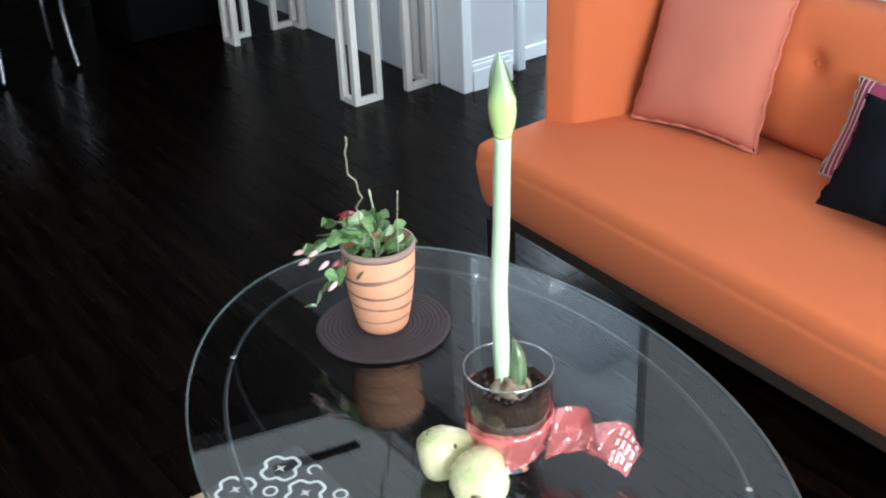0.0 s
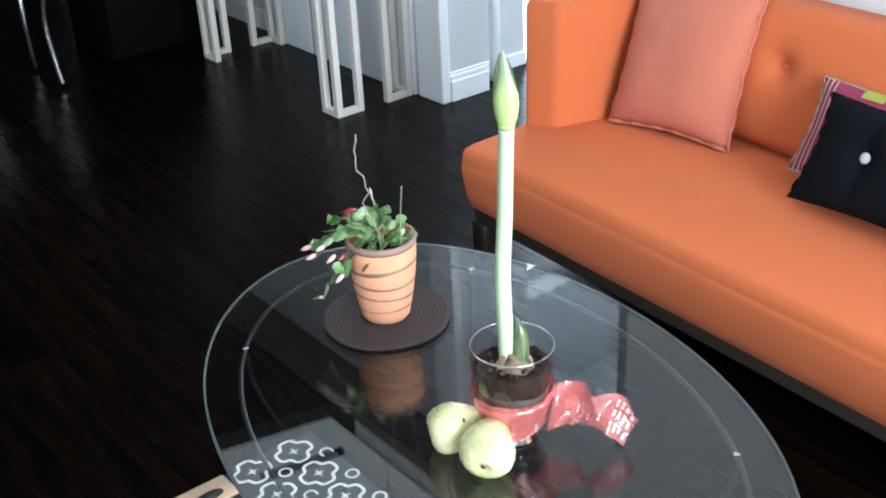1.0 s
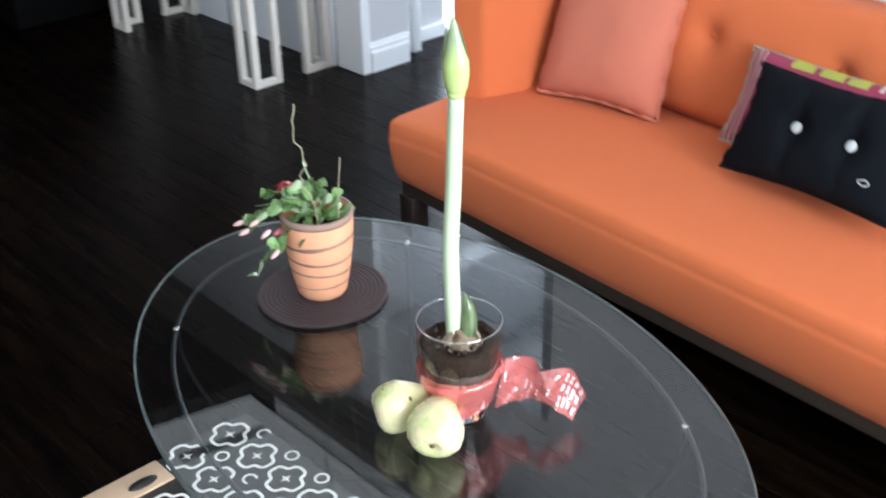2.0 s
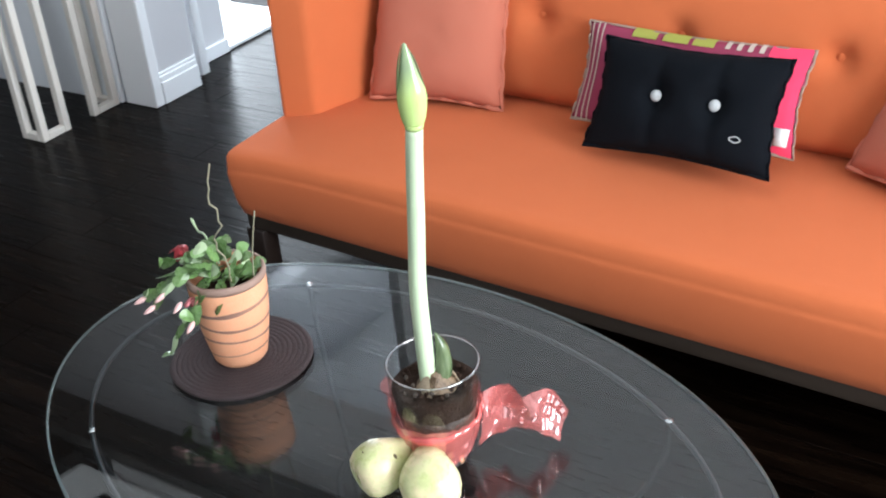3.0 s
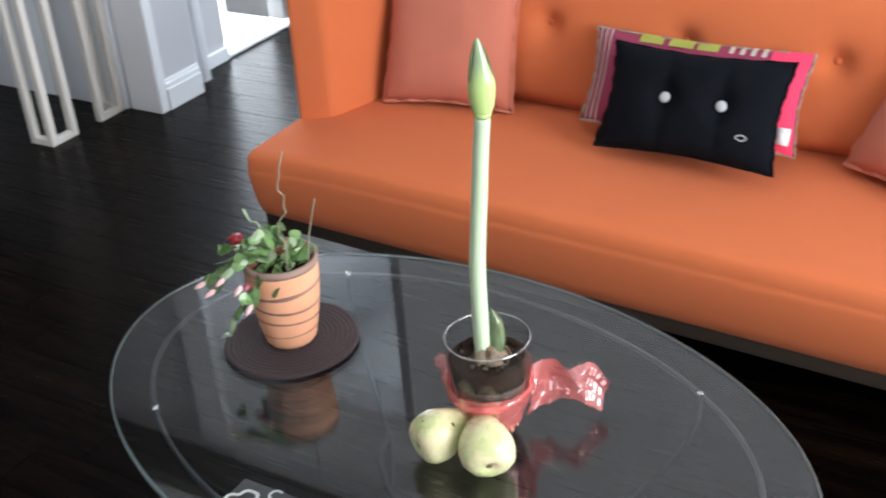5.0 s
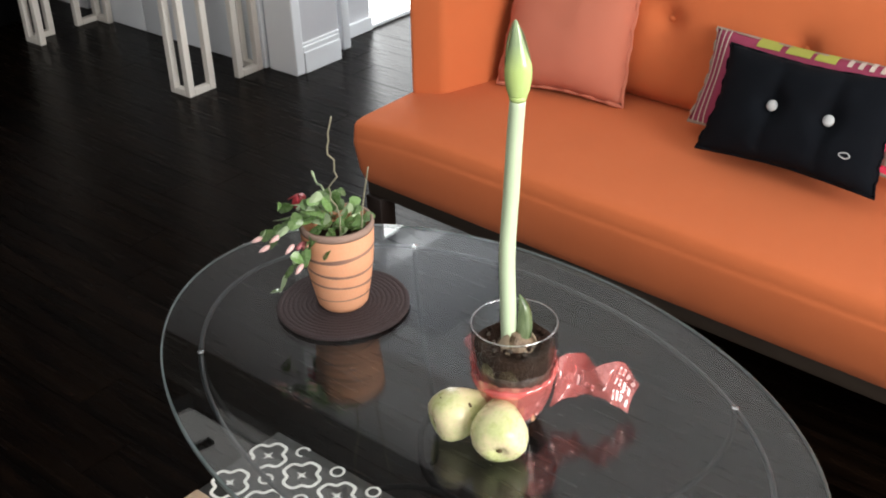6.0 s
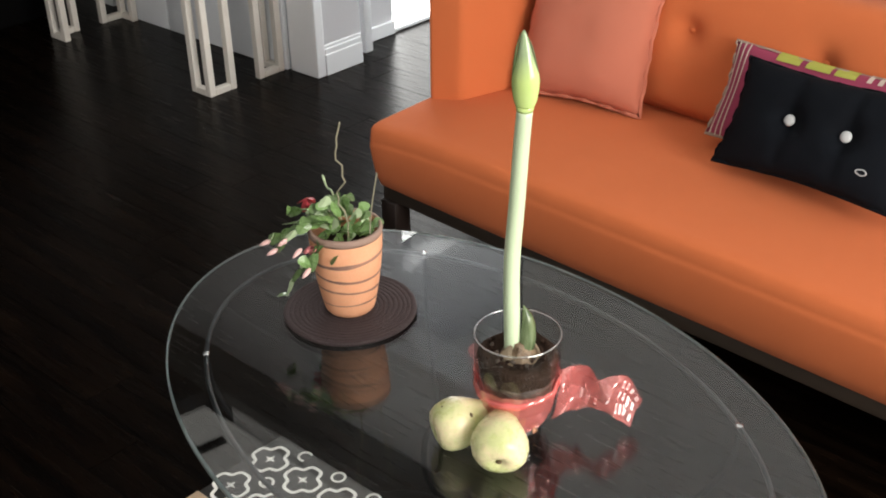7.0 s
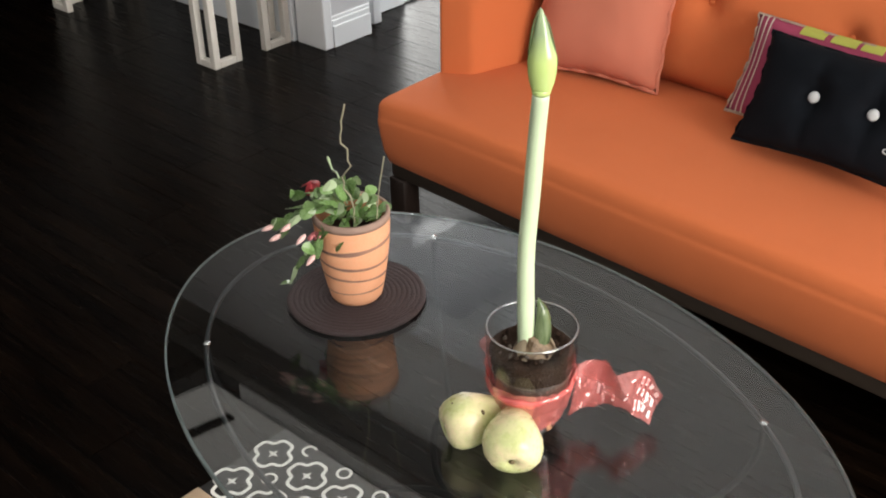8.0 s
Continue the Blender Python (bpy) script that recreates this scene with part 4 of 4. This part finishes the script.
def amaryllis():
    a = thing("amaryllis", GLASS_AT @ pose(0.004, 0.002, 0.12), "tall amaryllis with a closed green bud and papery bulb", "plant")
    bulb = lathe([(0.0, 0.002), (0.026, 0.004), (0.0290, 0.009), (0.0270, 0.015), (0.0215, 0.021), (0.0165, 0.026), (0.0145, 0.031), (0.0135, 0.037), (0, 0.0375)], 40)
    for v in bulb.verts:
        v.co.xy *= 1 + 0.10 * noise.noise(v.co * 60)
    part("bulb", bulb, BULB, a, "papery brown bulb")
    for k in range(7):  # loose papery skins round the neck
        turn, low, wide = 0.9 * k, 0.006 + 0.002 * (k % 3), 0.45 + 0.12 * (k % 2)
        skin = bmesh.new()
        rows = []
        for q in range(7):
            f = q / 6
            rr, z = 0.0295 - 0.0140 * f ** 1.4 + 0.0012 * (k % 3), low + (0.022 + 0.003 * (k % 4)) * f
            rows.append([skin.verts.new((rr * math.cos(turn + wide * (g / 4 - 0.5) * 2 * (1 - 0.6 * f)), rr * math.sin(turn + wide * (g / 4 - 0.5) * 2 * (1 - 0.6 * f)), z)) for g in range(5)])
        for p, q in zip(rows, rows[1:]):
            for g in range(4):
                skin.faces.new((p[g], p[g + 1], q[g + 1], q[g]))
        part("bulb_skin", skin, BULB_SKIN if k in (1, 5) else BULB, a, "loose papery bulb skin")
    pts = [(-0.010, -0.006, 0.015), (-0.009, -0.010, 0.09), (-0.006, -0.014, 0.17), (0.002, -0.015, 0.26), (0.012, -0.020, 0.345), (0.020, -0.024, 0.400)]
    path = smooth_path(pts, 5)
    part("stalk", tube(path, [0.0118 - 0.0016 * k / (len(path) - 1) for k in range(len(path))], 18), STALK, a, "thick pale green stalk")
    top = Vector(pts[-1])
    bud = lathe([(0.009, -0.004), (0.0118, 0.002), (0.0150, 0.012), (0.0172, 0.026), (0.0178, 0.040), (0.0168, 0.050), (0.0135, 0.061), (0.0104, 0.074), (0.0076, 0.088), (0.0046, 0.100), (0.002, 0.108), (0, 0.110)], 28, 1.0, 0.80)
    bmesh.ops.scale(bud, vec=(0.97, 0.97, 0.92), verts=bud.verts)
    for v in bud.verts:  # the upper half draws over to one side
        f = max(0, v.co.z - 0.045) / 0.065
        v.co.x -= 0.0045 * f
        if v.co.z > 0.05:
            v.co.y *= 1 - 0.15 * f
    place = Matrix.Translation(top) @ pose(0, 0, 0, 2, 1, 30)
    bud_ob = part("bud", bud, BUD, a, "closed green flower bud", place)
    part("bud_seam", tube(smooth_path([(0.0172, 0, 0.036), (0.0118, 0.001, 0.060), (0.0048, 0.001, 0.084), (-0.0035, 0, 0.1000)], 5), [0.0011] * 10 + [0.0009, 0.0008, 0.0007, 0.0005, 0.0004, 0.0003], 6), BUD_EDGE, bud_ob, "darker bud edge")
    part("bud_seam", tube(smooth_path([(-0.0160, -0.004, 0.044), (-0.0140, -0.004, 0.060), (-0.0115, -0.003, 0.080), (-0.0068, -0.001, 0.0990)], 5), [0.0006, 0.0009, 0.0012] + [0.0015] * 7 + [0.0013, 0.0011, 0.0009, 0.0007, 0.0005, 0.0003], 6), BUD_EDGE, bud_ob, "darker bud edge")
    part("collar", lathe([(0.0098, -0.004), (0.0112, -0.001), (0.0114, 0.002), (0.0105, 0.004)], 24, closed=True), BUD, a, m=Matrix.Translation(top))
    bm = bmesh.new()
    blade = [(0.007, 0.004, 0.022), (0.009, 0.005, 0.046), (0.008, 0.005, 0.072), (0.002, 0.002, 0.094)]
    tube(smooth_path(blade, 4), [0.012, 0.0125, 0.0128, 0.0128, 0.0125, 0.0120, 0.0114, 0.0106, 0.0094, 0.0078, 0.0058, 0.0034, 0.0008], 12, bm, squash=0.85)
    part("leaf", bm, YOUNG_LEAF, a, "short dark young leaf")


amaryllis()


def ribbon():
    r = thing("ribbon", GLASS_AT @ pose(0, 0, 0), "red printed cellophane ribbon tied round the vase", "ribbon")
    n = 110
    bm = bmesh.new()
    rows = []
    for k in range(n):
        a = 2 * math.pi * k / n
        z0 = 0.030 + 0.008 * math.sin(a * 2 + 1) + 0.005 * noise.noise(Vector((math.cos(a) * 3, math.sin(a) * 3, 0)))
        rows.append([bm.verts.new(((0.0470 + 0.0140 * q + 0.007 * abs(noise.noise(Vector((math.cos(a) * 4.6, math.sin(a) * 4.6, q * 4.0))))) * math.cos(a), (0.0470 + 0.0140 * q + 0.007 * abs(noise.noise(Vector((math.cos(a) * 4.6, math.sin(a) * 4.6, q * 4.0))))) * math.sin(a), z0 + q * (0.098 - z0))) for q in [w / 9 for w in range(10)]])
    for k in range(n):
        for j in range(9):
            bm.faces.new((rows[k][j], rows[(k + 1) % n][j], rows[(k + 1) % n][j + 1], rows[k][j + 1]))
    part("wrap", bm, RIBBON, r, "red cellophane wrap").visible_shadow = False
    knot = []
    for k in range(72):
        a = 2 * math.pi * k / 72
        rr = 0.0605 + 0.004 * noise.noise(Vector((math.cos(a) * 4, math.sin(a) * 4, 2.0)))
        knot.append((rr * math.cos(a), rr * math.sin(a), 0.086 + 0.007 * math.sin(a + 0.6) + 0.004 * noise.noise(Vector((math.cos(a) * 3, math.sin(a) * 3, 5.0)))))
    part("tied_band", tube(knot, [0.0022 + 0.0006 * math.sin(k * 0.35) for k in range(72)], 8, closed=True, squash=2.2), RIBBON, r, "twisted ribbon band").visible_shadow = False
    # the free end: a puffed loop, a pinch, then a flared tip that hangs clear of the glass top
    low = smooth_path([(0.040, 0.030, 0.020), (0.062, 0.050, 0.034), (0.092, 0.062, 0.046), (0.112, 0.080, 0.030), (0.132, 0.097, 0.010)], 8)
    high = smooth_path([(0.043, 0.050, 0.098), (0.060, 0.085, 0.094), (0.090, 0.078, 0.086), (0.110, 0.112, 0.084), (0.133, 0.127, 0.042)], 8)
    bm = bmesh.new()
    g = []
    for i, (a, b) in enumerate(zip(low, high)):
        row = []
        for j in range(11):
            q = j / 10
            p = a.lerp(b, q)
            bulge = 0.020 * math.sin(math.pi * q) * math.cos(i * 0.33) + 0.0035 * math.sin(9 * q + i * 0.8) + 0.006 * noise.noise(Vector((i * 0.55, q * 4.3, 0)))
            row.append(bm.verts.new(p + Vector((0.62, -0.75, 0.25)) * bulge))
        g.append(row)
    for a, b in zip(g, g[1:]):
        for j in range(10):
            bm.faces.new((a[j], a[j + 1], b[j + 1], b[j]))
    cells = [(i, j) for i in (24, 26, 28, 30) for j in (1, 4, 7)] + [(10, 2), (15, 2), (19, 3)]
    spots = [tuple(g[i + di][j + dj].co.copy() for di, dj in ((0, 0), (1, 2), (1, 0), (0, 2))) for i, j in cells if i + 1 < len(g)]
    part("tail", bm, RIBBON, r, "crumpled red ribbon end").visible_shadow = False
    for a, d, b, c in spots:
        bm = bmesh.new()
        mid = (a + b + c + d) / 4
        lift = Vector((0.62, -0.75, 0.25)) * 0.0008
        bm.faces.new([bm.verts.new(mid + (v - mid) * 0.9 + lift) for v in (a, b, d, c)])
        part("print_bar", bm, RIBBON_PRINT, r, "white printed bar")
    # a short crumpled wing on the other side
    low = smooth_path([(-0.048, -0.010, 0.040), (-0.068, -0.004, 0.052), (-0.086, 0.006, 0.074)], 6)
    high = smooth_path([(-0.056, 0.004, 0.094), (-0.072, 0.010, 0.104), (-0.090, 0.014, 0.108)], 6)
    bm = bmesh.new()
    g = []
    for i, (a, b) in enumerate(zip(low, high)):
        g.append([bm.verts.new(a.lerp(b, j / 8) + Vector((-0.4, -0.9, 0.2)) * (0.009 * math.sin(math.pi * j / 8) + 0.004 * math.sin(5 * j / 8 + i * 0.9))) for j in range(9)])
    for a, b in zip(g, g[1:]):
        for j in range(8):
            bm.faces.new((a[j], a[j + 1], b[j + 1], b[j]))
    part("stub", bm, RIBBON, r, "crumpled short ribbon end").visible_shadow = False


ribbon()


def pear(at, neck, label, seed, girth, length):
    turn = Vector(neck).to_track_quat("Z", "Y").to_matrix().to_4x4()
    p = thing("pear", pose(*at) @ turn, label, "pear", "pears on the table")
    prof = [(0, -0.029), (0.004, -0.030), (0.009, -0.0345), (0.018, -0.0365), (0.029, -0.0325), (0.0370, -0.0225), (0.0405, -0.008), (0.0395, 0.005), (0.0345, 0.018), (0.0280, 0.029), (0.0225, 0.038), (0.0170, 0.0455), (0.0105, 0.0500), (0.004, 0.0510), (0, 0.0495)]
    bm = lathe([(r * girth, z * length) for r, z in prof], 40)
    for v in bm.verts:
        k = 1 + 0.10 * noise.noise(v.co * 20 + Vector((seed, 0, 0))) + 0.05 * noise.noise(v.co * 45 + Vector((0, seed, 0)))
        v.co.x *= k
        v.co.y *= k
    part("body", bm, PEAR, p)
    part("stem", tube([(0, 0, 0.049 * length), (0.002, 0, 0.049 * length + 0.008), (0.006, 0.002, 0.049 * length + 0.015)], [0.0014, 0.0011, 0.0013], 8), TWIG, p, "short brown stem")
    z = -0.0322 * length
    part("calyx", lathe([(0, z - 0.003), (0.0032, z - 0.0022), (0.0046, z - 0.001), (0.0022, z + 0.001), (0, z)], 10), PEAR_SPOT, p, "dried brown calyx")
    return p


def bruise(on, way, size):
    """A small dark mark on the skin."""
    hit, place, normal, _ = on.children[0].ray_cast(Vector(way) * 0.2, -Vector(way))
    if hit:
        part("bruise", lathe([(0, 0.0006), (0.7 * size, 0.0005), (size, -0.0006), (0, -0.001)], 12, 1.0, 0.7), PEAR_SPOT, on, "brown bruise", Matrix.Translation(place) @ normal.to_track_quat("Z", "Y").to_matrix().to_4x4())


left = pear((-0.955, 0.714, TOP + 0.0385), (0.45, 0.80, 0.16), "yellow-green pear lying on its side on the glass", 1.0, 0.96, 0.98)
right = pear((-0.877, 0.717, TOP + 0.0405), (-0.45, 0.63, 0.27), "yellow-green pear with its blossom end showing", 5.0, 0.99, 0.98)
bpy.context.view_layer.update()
for ob, ways in ((left, (((-0.957 + 0.946, -0.02, 0.034), 0.0022), ((0.038, 0.0, 0.035), 0.0042))), (right, (((-0.02, -0.03, -0.03), 0.004),))):
    for way, size in ways:
        bruise(ob, (ROOM.inverted() @ ob.matrix_basis).to_3x3().inverted() @ Vector(way).normalized(), size)


# ---- floor boards, last ----
def floor_boards():
    rng = random.Random(3)
    width, gap = 0.127, 0.0008
    meshes = {}
    rest = bmesh.new()
    near = 0
    y = -2.2
    row = 0
    while y < 4.8:
        x = -7.0 - rng.random() * 1.2
        while x < 2.2:
            length = rng.choice((0.9, 1.2, 1.5))
            x0, x1 = max(-7.0, x), min(2.2, x + length)
            if x1 - x0 > 0.05:
                lift = 0.0006 * rng.random()
                is_near = -5.2 < x0 and x1 < 0.6 and 0.2 < y < 4.4 and near < 300 and abs(x1 - x0 - length) < 1e-6
                if is_near:
                    if length not in meshes:
                        meshes[length] = mesh_of(box(gap, length - gap, gap / 2, width - gap / 2, -0.003, 0.0, 0.0006, 1), "board", False)
                        meshes[length].materials.append(FLOOR_WOOD)
                    ob = new("board", meshes[length])
                    ob.parent = floor
                    ob.matrix_basis = pose(x0, y, lift * 0.5)
                    near += 1
                else:
                    box(x0 + gap, x1 - gap, y + gap / 2, min(4.8, y + width - gap / 2), -0.003, lift * 0.5, 0, 1, rest)
            x += length
        y += width
        row += 1
    far = part("far_boards", rest, FLOOR_WOOD, floor, smooth=False)
    tagged(far, kind="stuff")


floor_boards()
